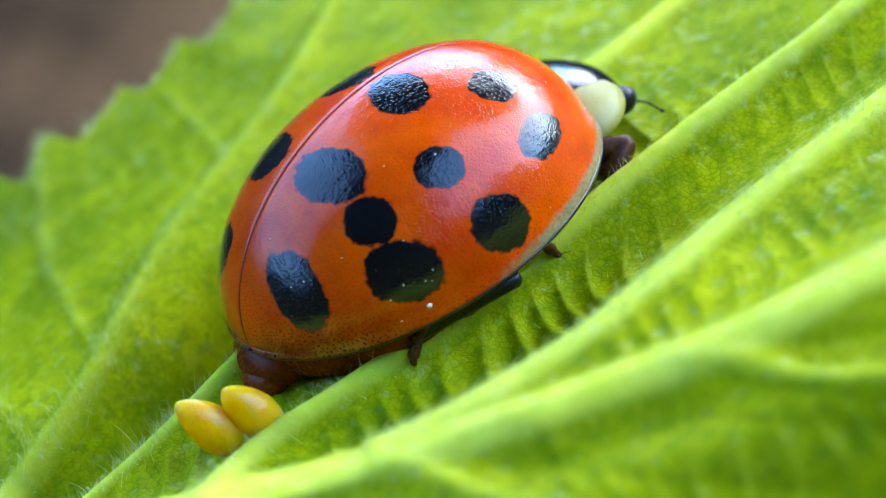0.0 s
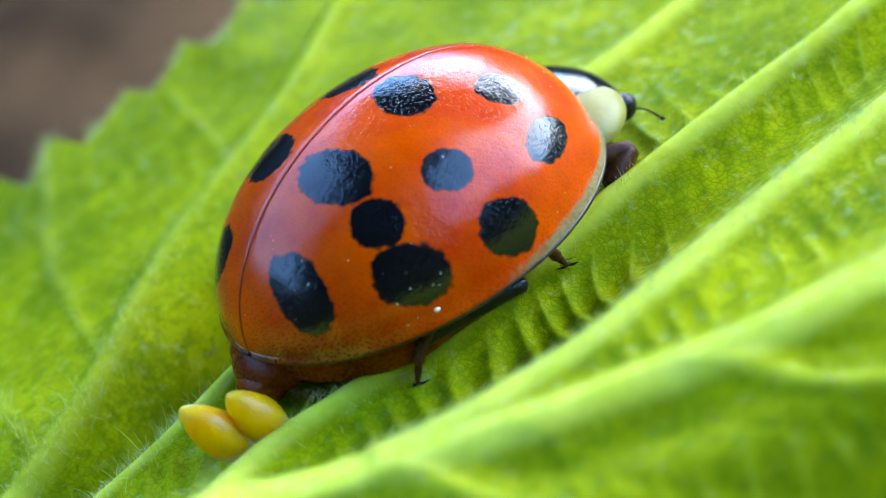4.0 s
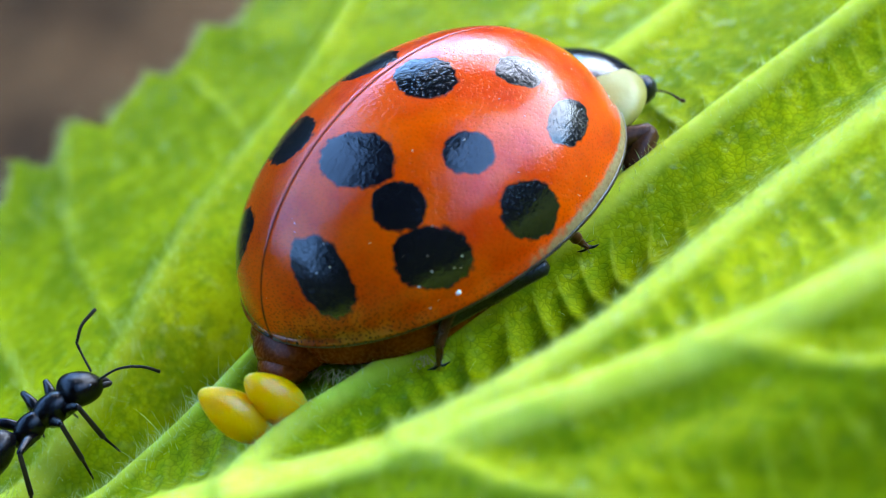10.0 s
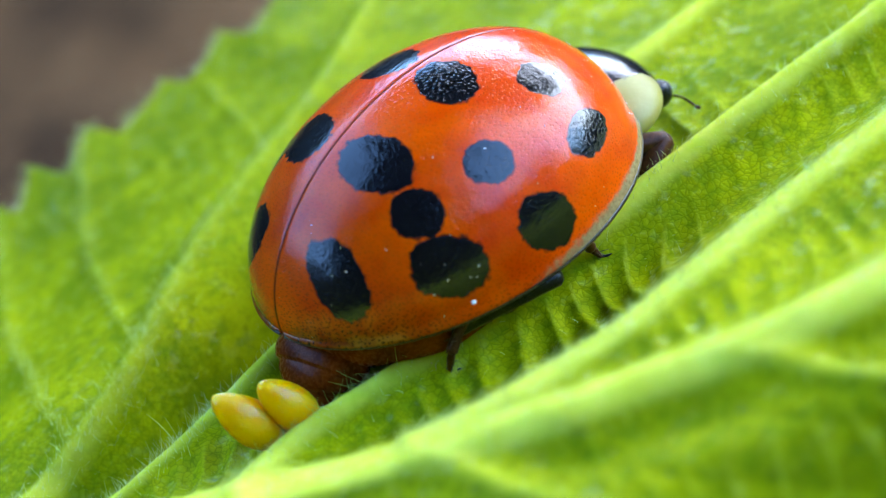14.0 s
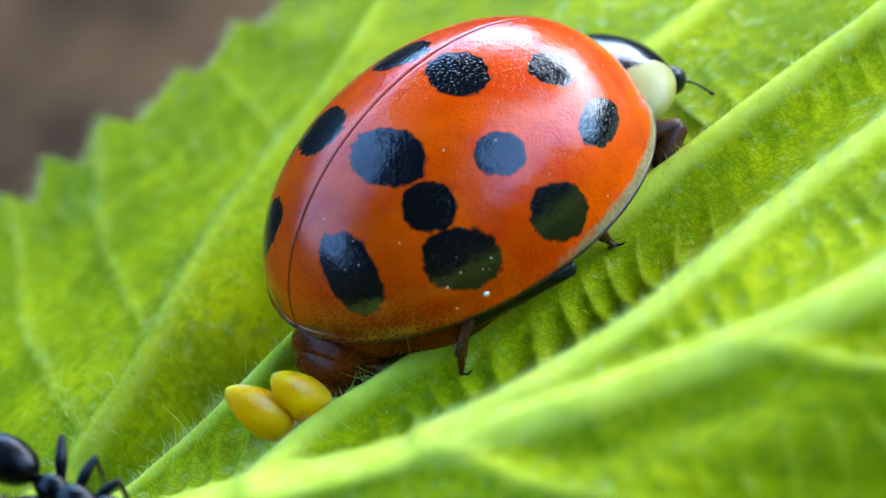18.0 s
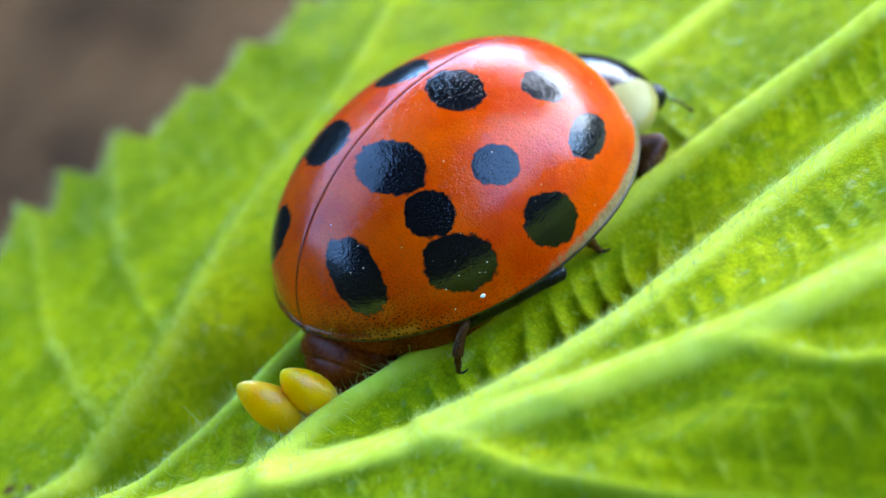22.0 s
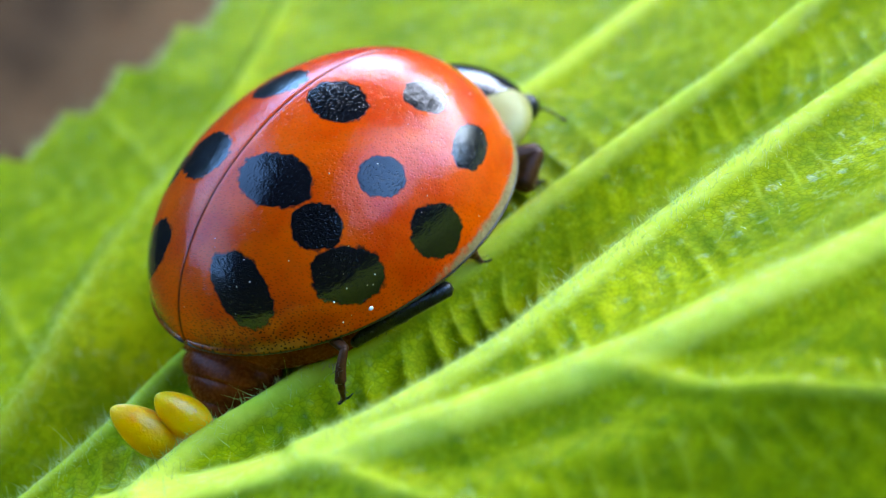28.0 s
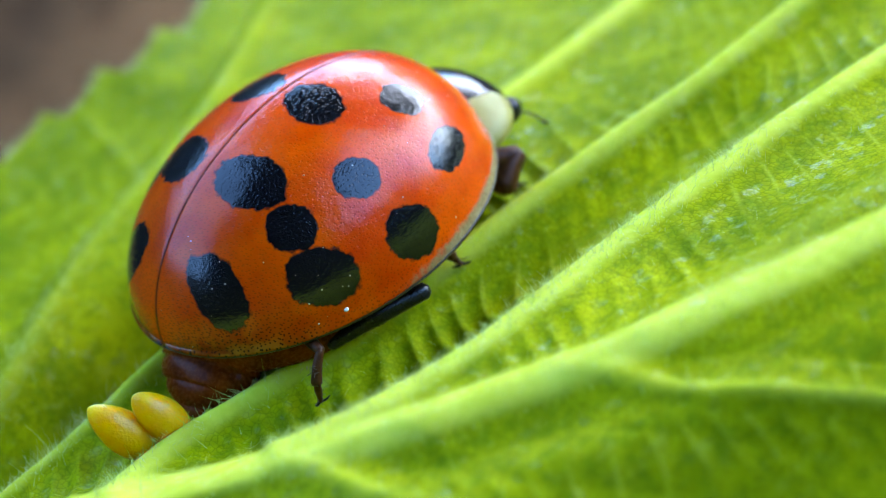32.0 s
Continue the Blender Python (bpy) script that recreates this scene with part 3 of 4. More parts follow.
def build_elytron(parent, side):
    a, b = np.meshgrid(np.linspace(0.02, np.pi - 0.004, 300), np.linspace(0.0, np.pi / 2, 190), indexing="ij")
    p = shell_point(a, b, side).reshape(-1, 3)
    q = p * np.array((1, -side, 1))
    spot = np.full(len(p), 9.0)
    for c, e, f in SPOTS:
        basis = np.stack([e, f, np.cross(e, f) / np.linalg.norm(np.cross(e, f)) * 0.6], 1)
        k = (q - np.array(c)) @ np.linalg.inv(basis).T
        spot = np.minimum(spot, (np.abs(k) ** 2.3).sum(1) ** (1 / 2.3))
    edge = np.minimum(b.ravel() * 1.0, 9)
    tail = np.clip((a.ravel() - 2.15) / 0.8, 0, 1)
    # spreads up from the rim at the tail, where shade is painted in
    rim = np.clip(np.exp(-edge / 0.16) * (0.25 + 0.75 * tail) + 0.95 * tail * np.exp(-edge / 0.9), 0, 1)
    f = quads(300, 190)
    if side > 0:
        f = [g[::-1] for g in f]
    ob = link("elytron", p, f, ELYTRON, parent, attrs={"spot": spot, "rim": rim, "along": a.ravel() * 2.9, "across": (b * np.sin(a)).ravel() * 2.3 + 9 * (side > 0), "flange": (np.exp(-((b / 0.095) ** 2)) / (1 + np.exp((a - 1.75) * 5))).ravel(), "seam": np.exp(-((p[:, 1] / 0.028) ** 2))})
    mod = ob.modifiers.new("thick", "SOLIDIFY")
    mod.thickness, mod.offset = 0.06 * MM, 1
    aa = np.linspace(0.15, np.pi - 0.02, 120)
    e = shell_point(aa, 0 * aa, side)
    v, g = tube(e * np.array((1.008, 1.012, 1)) + np.array((0, 0, -0.02)), 0.045 - 0.018 * np.clip((aa - 1.2) / 1.2, 0, 1), 10)
    link("elytron_rim", v, g, RIM, ob, "dark brown rolled rim of the wing case")
    return ob


def beetle_leg(parent, hip, knee, ankle, toe, side=-1, dark=True, stout=1.0, shin=1.0):
    """Thigh, shin, foot and claws of one leg."""
    hip, knee, ankle, toe = (np.array(p, float) * (1, -side, 1) for p in (hip, knee, ankle, toe))
    thick = [r * stout for r in ((0.13, 0.20, 0.16) if dark else (0.08, 0.11, 0.075))]
    leg = limb("leg", [hip, hip * 0.5 + knee * 0.5 + (0, 0, 0.05), knee], thick, CHITIN if dark else LEGBROWN, parent, sides=10)
    limb("shin", [knee, (knee + ankle) / 2 + (0, 0, 0.03), ankle], [0.06 * shin, 0.075 * shin, 0.09 * shin], LEGBROWN, leg)
    d = toe - ankle
    foot = limb("foot", [ankle, ankle + d * 0.35, ankle + d * 0.7, toe], [0.045, 0.06, 0.045, 0.03], LEGBROWN, leg, "reddish-brown bristly foot")
    rng = np.random.default_rng(21)
    for _ in range(26):
        e = ankle + d * rng.uniform(-0.9, 0.95)
        w = rng.normal(0, 1, 3) * 0.05 + d / np.linalg.norm(d) * 0.09
        limb("bristle", [e, e + w * 0.9, e + w * 1.3], [0.006, 0.005, 0.002], RIM, foot, sides=4, n=2)
    shin_way = (ankle - knee) / np.linalg.norm(ankle - knee)
    for k in (-1, 1):
        s = np.cross(shin_way, (0, 0, 1)) * 0.07 * k
        limb("spur", [ankle - shin_way * 0.12 + s * 0.5, ankle + s, ankle + shin_way * 0.06 + s * 1.5], [0.035, 0.03, 0.008], LEGBROWN, leg, sides=6)
    n = np.array((0.8, 0.6 * side, 0))
    for k in (-1, 1):
        limb("claw", [toe, toe + n * 0.08 * k + d * 0.08, toe + n * 0.16 * k + d * 0.02], [0.022, 0.020, 0.006], CHITIN, leg, sides=6)
    return leg


def build_ladybird():
    bug = new("ladybird")
    right = build_elytron(bug, -1)
    build_elytron(bug, 1)
    # shield behind the head: black in the middle, cream at both sides
    blob("pronotum", (2.70, 0, -0.22), (1.18, 1.52, 0.58), PRONOTUM, bug, "black shield with broad cream sides",
         shape=lambda p: np.stack([p[:, 0], p[:, 1], np.where(p[:, 2] < 0, p[:, 2] * 0.25, p[:, 2])], -1), rows=40, cols=48,
         attrs={"pale": lambda p: np.clip(0.5 + (np.abs(p[:, 1]) - 0.52) * 2.6 - 2.6 * np.clip(p[:, 0] - 0.60, 0, 1), 0, 1)})
    head = blob("head", (3.52, 0, -0.50), (0.52, 0.90, 0.34), CHITIN, bug, "black head")
    for k in (-1, 1):
        blob("eye", (3.58, 0.92 * k, -0.36), (0.24, 0.20, 0.22), CHITIN, head, rows=14, cols=16)
        limb("antenna", [(3.70, 0.80 * k, -0.48), (3.83, 1.10 * k, -0.53), (3.83, 1.36 * k, -0.6)], [0.018, 0.014, 0.018], LEGBROWN, head, "thin brown antenna")
        blob("antenna_club", (3.83, 1.42 * k, -0.62), (0.03, 0.06, 0.03), LEGBROWN, head, rows=10, cols=12)
    # belly
    blob("belly", (-0.45, 0, -0.30), (2.60, 2.36, 0.62), BROWN, bug, "glossy reddish-brown belly", rows=60, cols=64,
         shape=lambda p: np.stack([p[:, 0], p[:, 1] * (1 - 0.012 * np.abs(np.cos(p[:, 0] * 9)) - 0.10 / (1 + np.exp(-(p[:, 0] + 0.42) * 12))), np.sign(p[:, 2]) * np.abs(p[:, 2]) ** 0.6], -1))
    # short golden bristles along the lower edge of the belly
    rng = np.random.default_rng(31)
    verts, faces = [], []
    for _ in range(150):
        a = radians(rng.uniform(128, 176))
        p = np.array((-0.45 + 2.56 * math.cos(a), -2.30 * math.sin(a), rng.uniform(-0.80, -0.62)))
        w = np.array((0.7 * math.cos(a), -0.7 * math.sin(a), -0.35)) + rng.normal(0, 0.35, 3)
        w *= rng.uniform(0.08, 0.17) / np.linalg.norm(w)
        v, f = tube([p, p + w * 0.6, p + w + (0, 0, -0.02)], [0.006, 0.005, 0.002], 4)
        faces += [[i + len(verts) for i in g] for g in f]
        verts += v.tolist()
    fringe = link("bristle_fringe", verts, faces, BRISTLE, bug, "short golden bristles under the belly's edge")
    tagged(fringe, "short golden bristles under the belly's edge", kind="stuff")
    return bug, right


def build_belly_tip(bug):
    """Ringed end of the belly, which reaches out to lay the eggs."""
    tip = blob("belly_tip", (0, 0, 0), (0.75, 0.88, 0.46), BROWN, bug, "ringed reddish-brown end of the belly",
               shape=lambda p: p * np.stack([1 + 0 * p[:, 0], *(2 * [1 - 0.20 * np.clip(-p[:, 0], 0, 1) - 0.11 * (p[:, 0] * 2.3 % 1.0) ** 3])], -1), rows=110, cols=40)
    blob("egg_layer", (-0.60, 0, -0.08), (0.28, 0.44, 0.24), BROWN, tip, rows=24, cols=28)
    rng = np.random.default_rng(8)
    for i in range(40):
        a = rng.uniform(-1.2, 1.2)
        p = np.array([-0.78 - 0.2 * math.cos(a), 0.5 * math.sin(a), -0.22 + rng.normal(0, 0.05)])
        limb("bristle", [p, p + (-0.06, 0, -0.04), p + (-0.14 + rng.normal(0, 0.02), rng.normal(0, 0.03), -0.13)], [0.009, 0.007, 0.003], BRISTLE, tip, sides=4, n=2)
    return tip


def build_dust(right):
    """Pale grains that stick to the wing case."""
    rng = np.random.default_rng(11)
    big = [((-1.55, -2.34, 0.29), 0.048), ((-1.23, -2.25, 0.62), 0.014), ((-0.15, -1.67, 1.57), 0.020), ((-2.83, -0.89, 0.47), 0.014), ((-1.85, -1.98, 0.5), 0.012), ((-1.9, -2.1, 0.22), 0.014)]
    for i in range(40):
        a, b = rng.uniform(0.5, 2.9), rng.uniform(0.05, 1.5)
        p = shell_point(np.array([a]), np.array([b]), -1)[0]
        big.append((tuple(p), rng.uniform(0.005, 0.011)))
    for (x, y, z), r in big:
        n = np.array((x / SL**2, y / SW**2, z / SH**2))
        n /= np.linalg.norm(n)
        k = rng.uniform(0.6, 1.3, 3)
        blob("grain", np.array((x, y, z)) + n * (0.06 + r * 0.3), r * k, DUST, right, rows=6, cols=7, turn=tuple(rng.uniform(0, 180, 3)))


# ---- ants ----
def build_ant():
    ant = new("ant")
    egg = lambda k: (lambda p: p * np.stack([1 + 0 * p[:, 0], *(2 * [1 + k * p[:, 0] - 0.1 * p[:, 0] ** 2])], -1))
    head = blob("head", (0.72, 0, 0.05), (0.36, 0.32, 0.25), ANT, ant, turn=(0, 24, 0), shape=lambda p: np.sign(p) * np.abs(p) ** np.array((0.85, 0.9, 0.9)) * np.stack([1 + 0 * p[:, 0], *(2 * [1 - 0.20 * p[:, 0]])], -1))
    for k in (-1, 1):
        blob("eye", (0.78, 0.26 * k, 0.13), (0.075, 0.04, 0.06), ANT, head, rows=10, cols=12)
        limb("jaw", [(1.0, 0.10 * k, -0.08), (1.13, 0.08 * k, -0.14), (1.17, 0.01 * k, -0.18)], [0.05, 0.045, 0.02], ANTLEG, head, sides=6)
        scape, whip = ([(0.98, -0.12, 0.06), (1.28, -0.22, 0.10), (1.5, -0.26, 0.02)], [(1.5, -0.26, 0.02), (1.68, -0.32, -0.10), (1.85, -0.36, -0.30)]) if k < 0 else ([(0.98, 0.12, 0.10), (0.99, 0.32, 0.30), (1.0, 0.45, 0.47)], [(1.0, 0.45, 0.47), (1.2, 0.55, 0.66), (1.5, 0.62, 0.76)])
        feeler = limb("antenna", scape, [0.022, 0.019, 0.024], ANTLEG, ant, "thin elbowed antenna", sides=6)
        limb("antenna_whip", whip, [0.022, 0.026, 0.032], ANTLEG, feeler, sides=6)
    blob("thorax", (0.16, 0, 0.05), (0.37, 0.25, 0.25), ANT, ant, shape=egg(0.1))
    blob("thorax_rear", (-0.26, 0, 0.02), (0.29, 0.21, 0.22), ANT, ant, turn=(0, -12, 0))
    blob("waist", (-0.55, 0, 0.0), (0.07, 0.09, 0.16), ANT, ant, rows=12, cols=14)
    gaster = blob("gaster", (-1.16, 0, 0.04), (0.64, 0.35, 0.33), ANT, ant, "dark egg-shaped abdomen with a dull sheen", turn=(0, -8, 0), shape=egg(0.12), rows=26, cols=28)
    legs = []
    for k in (-1, 1):
        for x, reach, back in ((0.30, 0.55, 0.36), (0.02, 0.72, -0.12), (-0.22, 0.75, -0.7)):
            hip, knee = (0, 0.12 * k, 0), (back * 0.55, (0.12 + reach * 0.75) * k, 0.28)
            ankle, toe = (back * 0.8, (0.12 + reach * 0.9) * k, -0.38), (back * 1.1, (0.12 + reach * 1.0) * k, -0.74)
            leg = limb("leg", [hip, tuple(0.5 * np.add(hip, knee) + (0, 0, 0.05)), knee], [0.06, 0.095, 0.05], ANT, ant, sides=8)
            leg.location = (x * MM, 0, -0.1 * MM)
            limb("shin", [knee, ankle], [0.04, 0.045], ANTLEG, leg, sides=6)
            limb("foot", [ankle, tuple(0.5 * np.add(ankle, toe)), toe], [0.028, 0.022, 0.016], ANTLEG, leg, sides=6)
            legs.append((leg, x, k))
    for o in ant.children_recursive:
        o.data.transform(Matrix.Scale(0.92, 4))
        o.location *= 0.92
    tagged(ant, "small black ant walking over the leaf", "ant", "ants on the leaf")
    return ant, legs


build_ground()
build_sky_screen()
leaf = build_leaf()
build_egg((-4.15, -0.68, -0.78), (-4.55, -0.15, 0.20), 0.62)
build_egg((-3.70, -0.87, -0.80), (-4.02, -0.55, 0.16), 0.62)
ladybird, right_elytron = build_ladybird()
tagged(ladybird, "glossy orange-red ladybird with black spots laying eggs on the leaf", "ladybird")
belly_tip = build_belly_tip(ladybird)
rear_leg = beetle_leg(ladybird, (-1.1, -1.0, -0.35), (-1.60, -2.08, -0.14), (-1.97, -2.06, -0.42), (-2.05, -1.95, -0.78), dark=False)
thigh = beetle_leg(ladybird, (-1.75, -1.95, -0.28), (-0.26, -2.52, -0.25), (-1.0, -2.22, -0.34), (-1.6, -1.95, -0.40), stout=0.8)
front_leg = beetle_leg(ladybird, (0.2, -1.4, -0.35), (0.45, -2.28, -0.30), (0.60, -2.25, -0.52), (0.70, -2.27, -0.76), dark=False)
fore_leg = beetle_leg(ladybird, (2.0, -1.2, -0.40), (2.82, -1.74, -0.40), (2.30, -1.78, -0.66), (2.55, -1.85, -0.80), dark=False, stout=1.9, shin=2.4)
for far in (((-0.7, -1.2, -0.35), (-1.2, -2.1, -0.3), (-1.5, -2.4, -0.6), (-1.7, -2.5, -0.8)), ((0.8, -1.2, -0.35), (1.2, -2.3, -0.25), (1.3, -2.6, -0.6), (1.35, -2.8, -0.8)), ((2.2, -0.9, -0.35), (2.8, -1.5, -0.3), (3.2, -1.8, -0.6), (3.5, -1.9, -0.8))):
    beetle_leg(ladybird, *far, side=1, dark=False)
build_dust(right_elytron)
ant_one, legs_one = build_ant()
ant_two = copy_thing(ant_one, pose(0, 0, 0))
legs_two = [(o, x, k) for o, (_, x, k) in zip([c for c in ant_two.children if c.name.startswith("leg")], legs_one)]
build_hairs()

# ---- what moves ----
LADYBIRD_PATH = [
    (0, 0.185, 0.143, -0.161, -1.86, -1.68, -2.48),
    (0.5, 0.129, 0.172, -0.115, -0.28, -1.15, -0.97),
    (1, 0.141, 0.114, -0.139, -1.67, -1.22, -1.53),
    (1.5, 0.079, 0.011, -0.078, -2.34, -0.93, -1.95),
    (2, -0.034, -0.045, 0.048, 0.17, -0.21, 0.26),
    (2.5, -0.051, -0.073, 0.093, 0.72, -0.41, 0.27),
    (3, -0.026, -0.067, 0.054, -0.26, -0.28, -0.36),
    (3.5, -0.018, -0.025, 0.013, -0.60, -0.06, -0.47),
    (5.5, -0.005, -0.029, 0.020, -0.11, 0.14, -0.18),
    (6, 0.000, -0.000, 0.000, 0.00, -0.00, -0.00),
    (6.5, 0.016, -0.015, -0.011, -0.37, -0.09, -0.21),
    (7, 0.020, 0.005, -0.004, -0.03, -0.37, -0.17),
    (7.5, 0.015, -0.002, 0.020, 0.21, -0.46, -0.17),
    (8, 0.031, 0.014, -0.016, -0.16, -0.44, -0.25),
    (8.5, 0.018, -0.021, -0.012, -0.38, -0.19, -0.31),
    (9, 0.021, 0.008, -0.034, -0.51, 0.04, 0.08),
    (9.5, 0.029, -0.033, -0.016, -0.64, -0.20, -0.50),
    (10, -0.006, -0.060, 0.030, -0.18, 0.04, -0.22),
    (10.5, -0.008, -0.089, 0.056, -0.22, -0.10, -0.50),
    (11, -0.021, -0.069, 0.088, -0.64, 0.20, -0.31),
    (11.5, 0.009, -0.052, 0.081, 0.31, -0.14, -0.37),
    (12, 0.029, -0.030, 0.036, -0.27, -0.00, -0.71),
    (12.5, 0.030, 0.002, 0.068, 1.23, -0.13, -0.12),
    (13, 0.060, -0.014, 0.059, 1.98, 0.50, -1.10),
    (13.5, 0.058, -0.010, 0.099, 4.46, 0.20, -0.43),
    (14, 0.056, -0.030, 0.103, 3.70, 0.17, -0.85),
    (14.5, 0.046, 0.006, 0.128, 3.23, -0.06, -0.73),
    (16.5, 0.065, -0.026, 0.100, 3.72, -1.31, -1.27),
    (17, 0.057, -0.041, 0.117, 3.70, -1.07, -1.15),
    (17.5, 0.043, -0.053, 0.151, 3.89, -0.97, -0.96),
    (18, 0.074, -0.036, 0.134, 3.51, -0.94, -1.14),
    (18.5, 0.072, -0.060, 0.148, 4.41, -0.42, -0.86),
    (19, 0.065, -0.036, 0.116, 5.65, -0.81, -0.39),
    (19.5, 0.065, -0.034, 0.117, 5.30, -0.65, -0.44),
    (20, 0.062, -0.063, 0.142, 5.38, -0.31, -0.53),
    (20.5, 0.068, -0.039, 0.179, 5.10, -0.17, -0.21),
    (21, 0.023, -0.076, 0.167, 4.93, -0.62, -0.12),
    (21.5, 0.043, -0.069, 0.187, 5.08, -0.61, -0.49),
    (22, 0.045, -0.042, 0.153, 4.31, -0.46, -0.38),
    (22.5, 0.025, -0.088, 0.193, 5.38, -1.05, -0.58),
    (23, 0.091, 0.020, 0.147, 7.03, -1.84, -0.62),
    (23.5, 0.084, 0.091, 0.153, 7.46, -2.66, -0.51),
    (24, 0.117, 0.048, 0.174, 7.48, -2.36, -1.07),
    (24.5, 0.181, 0.090, 0.169, 7.86, -2.14, -0.78),
    (25, 0.218, 0.044, 0.260, 7.47, -2.44, -0.44),
    (25.5, 0.252, 0.033, 0.230, 5.41, -3.10, 0.50),
    (26, 0.308, 0.034, 0.258, 6.65, -3.66, 0.36),
    (26.5, 0.272, 0.004, 0.280, 5.59, -3.08, -0.35),
    (28.5, 0.141, 0.031, 0.336, 6.12, -1.68, 2.60),
    (29, 0.181, -0.003, 0.316, 4.76, -2.45, 0.92),
    (29.5, 0.200, 0.012, 0.316, 4.70, -2.73, 0.59),
    (30, 0.187, 0.052, 0.303, 5.31, -2.73, 1.47),
    (30.5, 0.180, 0.067, 0.328, 6.10, -2.75, 1.58),
    (31, 0.139, 0.015, 0.363, 5.89, -2.78, 1.82),
    (31.5, 0.202, 0.062, 0.302, 5.12, -2.94, 0.80),
    (32, 0.164, 0.020, 0.291, 4.19, -2.35, 1.29),
]
# seconds, thorax in mm, heading in degrees
ANT_ONE = [(0.0, -12.5, 4.2, 0, -10), (6.0, -9.65, 2.70, 0, -8), (7.0, -7.39, 2.14, 0, -1), (7.5, -6.89, 1.97, 0, -1), (8.0, -6.58, 1.83, 0, 1), (8.5, -6.50, 1.77, -0.05, 3), (9.0, -6.17, 1.85, -0.1, 1),
           (9.3, -6.15, 1.87, -0.1, -1), (9.6, -5.92, 1.80, -0.05, -14), (10.0, -5.92, 2.00, 0, -6), (10.2, -5.91, 1.95, 0, -9), (10.4, -6.35, 0.85, 0.3, -42), (10.5, -5.45, -0.72, 0.5, -28),
           (10.6, -5.36, -1.84, 0.8, -30), (10.7, -5.23, -2.43, 0.9, -64), (10.8, -5.20, -2.83, 0.9, -97), (11.0, -5.43, -4.03, 0.8, -98), (11.3, -5.67, -5.59, 0.8, -102), (12.0, -6.21, -9.0, 0.6, -111), (32.0, -8, -14, 0, -111)]
ANT_TWO = [(0.0, -13.5, 6.0, 0, -20), (9.5, -9.5, 3.0, 0, -10), (10.5, -8.5, 2.1, 0, 0), (11.0, -8.28, 1.97, 0, -4), (12.0, -8.06, 1.6, 0, 1), (12.5, -8.14, 1.74, 0, 1), (13.0, -8.26, 1.86, 0, 4), (13.5, -8.56, 2.16, 0, -15), (14.5, -8.98, 2.83, 0, -9),
           (16.0, -8.06, 2.51, 0, -18), (16.5, -8.22, 2.69, 0.00, -28), (17.0, -8.23, 2.11, 0.05, -63), (17.5, -7.40, 1.75, -0.10, -70), (18.0, -7.00, 0.42, 0.10, -78), (18.3, -6.95, -0.39, 0.16, -89),
           (18.6, -6.95, -0.91, 0.13, -95), (19.0, -7.03, -1.11, 0.13, -97), (19.5, -7.01, -1.55, 0.07, -99), (20.0, -7.03, -2.01, -0.03, -100), (20.4, -7.35, -2.85, 0.1, -103), (21.5, -7.56, -5.64, 0.5, -95), (32.0, -9, -13, 0, -110)]
# seconds, slide of the belly's end in mm, dip in degrees
TIP_PATH = [(0.0, 0.0, 0.0), (11.0, 0.0, 0.0), (12.0, 0.06, 2.0), (13.0, 0.25, 6.0), (14.0, 0.38, 10.0), (17.0, 0.34, 9.0), (19.0, 0.45, 12.0), (23.0, 0.48, 14.0), (26.5, 0.5, 15.0), (29.0, 0.55, 16.0), (32.0, 0.52, 16.0)]


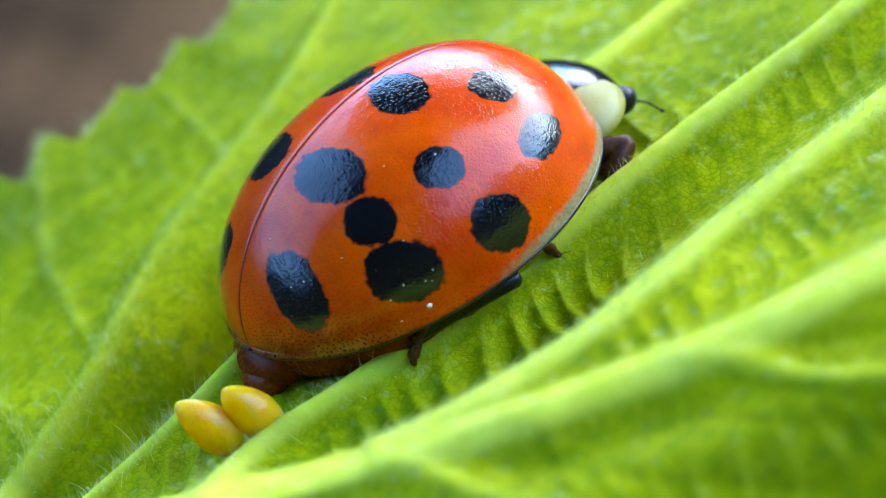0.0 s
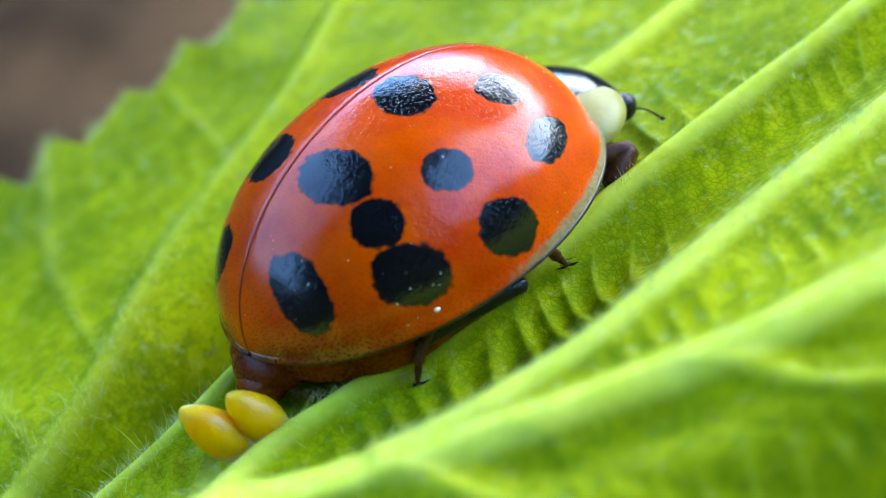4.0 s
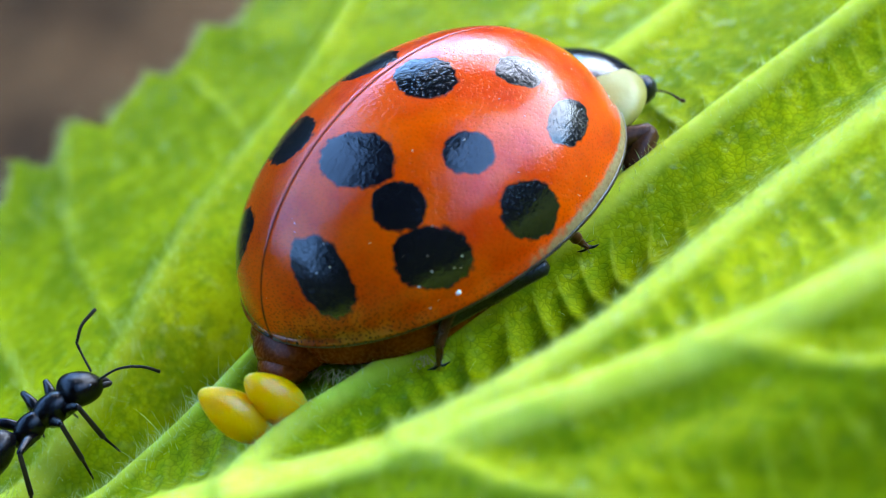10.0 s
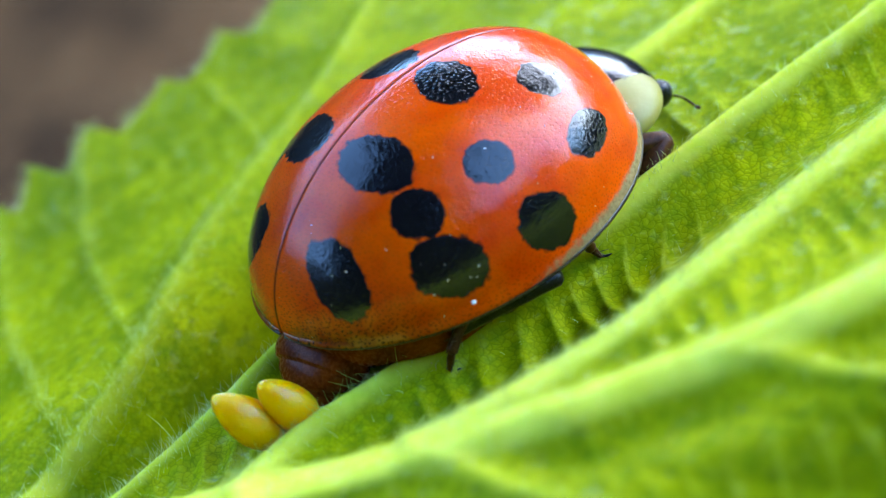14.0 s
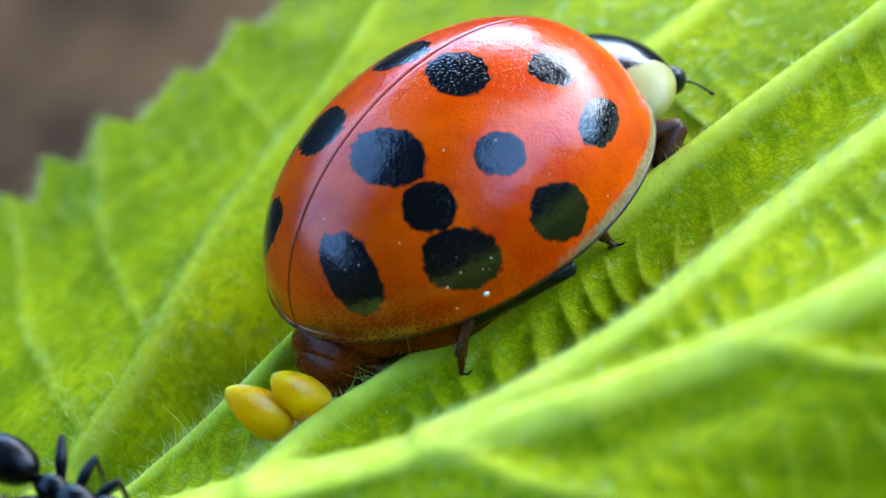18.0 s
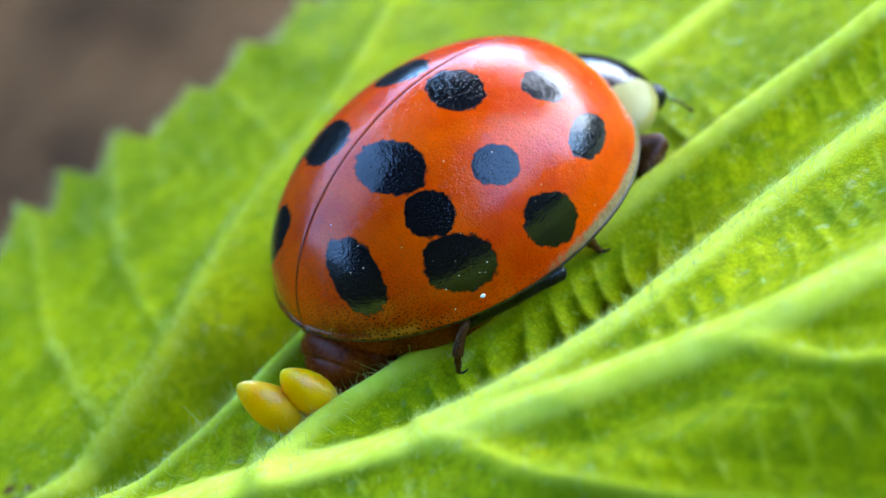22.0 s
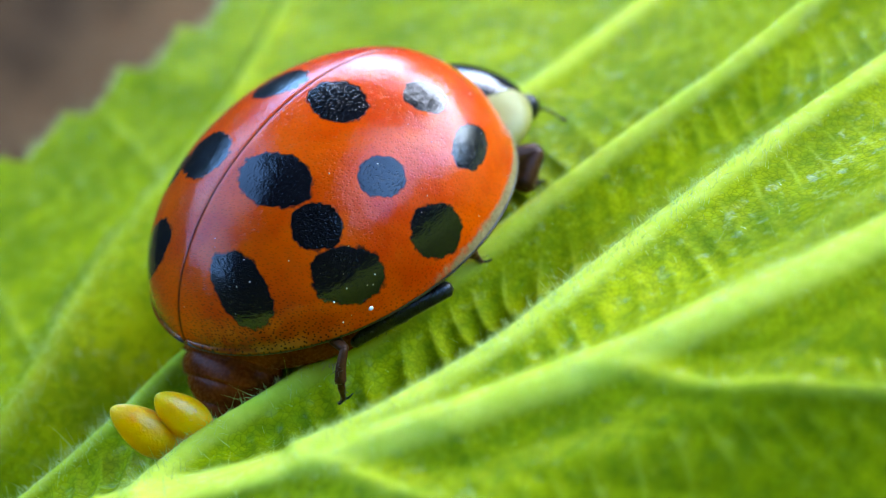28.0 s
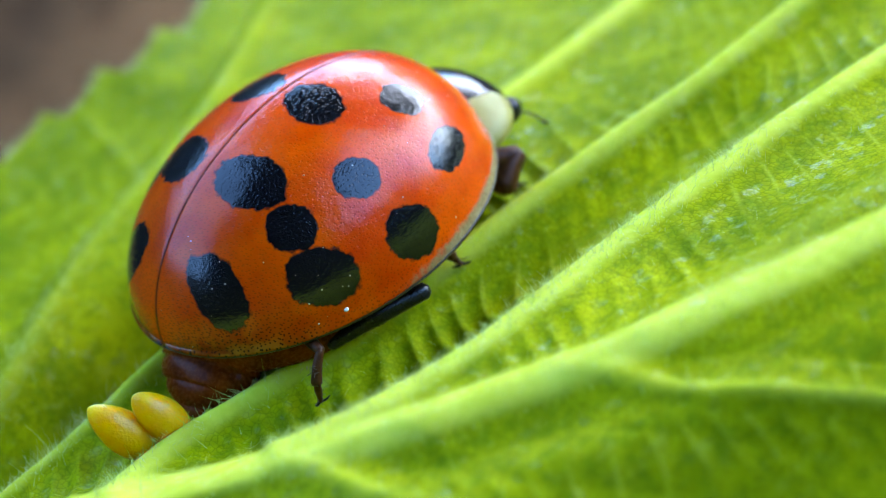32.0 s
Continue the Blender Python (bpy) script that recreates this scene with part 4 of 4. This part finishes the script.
def motions():
    walk(ladybird, [(t, pose(x * MM, y * MM, z * MM, rx, ry, rz)) for t, x, y, z, rx, ry, rz in LADYBIRD_PATH])
    walk(belly_tip, [(t, pose((-2.68 - 0.25 * s) * MM, (0.14 - 0.85 * s) * MM, (-0.36 - 0.55 * s) * MM, 0, -14 - d, 10)) for t, s, d in TIP_PATH])
    toe = Matrix.Translation(Vector((-2.05, -1.95, -0.78)) * MM)
    walk(rear_leg, [(t, Matrix.Translation(Vector((-0.068, -0.05, -0.012)) * k * MM) @ toe @ Matrix.Rotation(radians(3.0 * k), 4, Vector((-0.44, -0.73, 0.52))) @ toe.inverted()) for t, k in ((0.0, 0.0), (14.2, 0.0), (14.5, 1.5), (16.5, 2.5), (23.0, 3.0), (25.0, 4.5), (29.0, 5.5), (32.0, 5.5))])
    walk(thigh, [(t, pose(0, 0, z * MM)) for t, z in ((0.0, 0.0), (20.0, -0.02), (26.0, -0.08), (29.0, -0.14), (32.0, -0.14))])
    for ant, legs, rows in ((ant_one, legs_one, ANT_ONE), (ant_two, legs_two, ANT_TWO)):
        # ants are slid along the camera's view lines with the blade
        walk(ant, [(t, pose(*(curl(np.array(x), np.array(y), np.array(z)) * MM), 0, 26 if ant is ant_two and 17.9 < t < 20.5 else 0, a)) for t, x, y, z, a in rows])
        first, last = (6.5, 11.6) if ant is ant_one else (10.5, 20.5)
        feelers = [o for o in ant.children if o.name.startswith("antenna")]
        for o, base, turn, dips in zip(feelers, ((0.90, -0.11, 0.06), (0.90, 0.11, 0.09)), (0.0, -0.5), (((0.0, 0.0), (6.0, 0.0), (8.0, 40.0), (9.0, 34.0), (9.6, 15.0), (10.2, 0.0), (11.0, 5.0), (12.5, -10.0), (18.0, 10.0), (32.0, 0.0)), ((0.0, 20.0), (7.0, 30.0), (7.4, 70.0), (8.0, 104.0), (9.0, 96.0), (9.6, 50.0), (10.2, 0.0), (11.3, 20.0), (12.0, 0.0), (13.0, 8.0), (18.0, 30.0), (32.0, 0.0)))):
            root = Matrix.Translation(Vector(base) * MM)
            walk(o, [(t, root @ pose(0, 0, 0, 0, d, turn * d) @ root.inverted()) for t, d in dips])
        for i, (leg, x, k) in enumerate(legs):
            steps = [(0.0, 0.0), (first, 0.0)] + [(first + 0.2 * j, 14.0 * math.sin(2.1 * j + (i % 2) * math.pi)) for j in range(1, int((last - first) / 0.2))] + [(last, 0.0), (32.0, 0.0)]
            walk(leg, [(t, pose(0.92 * x * MM, 0, -0.092 * MM, 0, 0, s)) for t, s in steps])


motions()
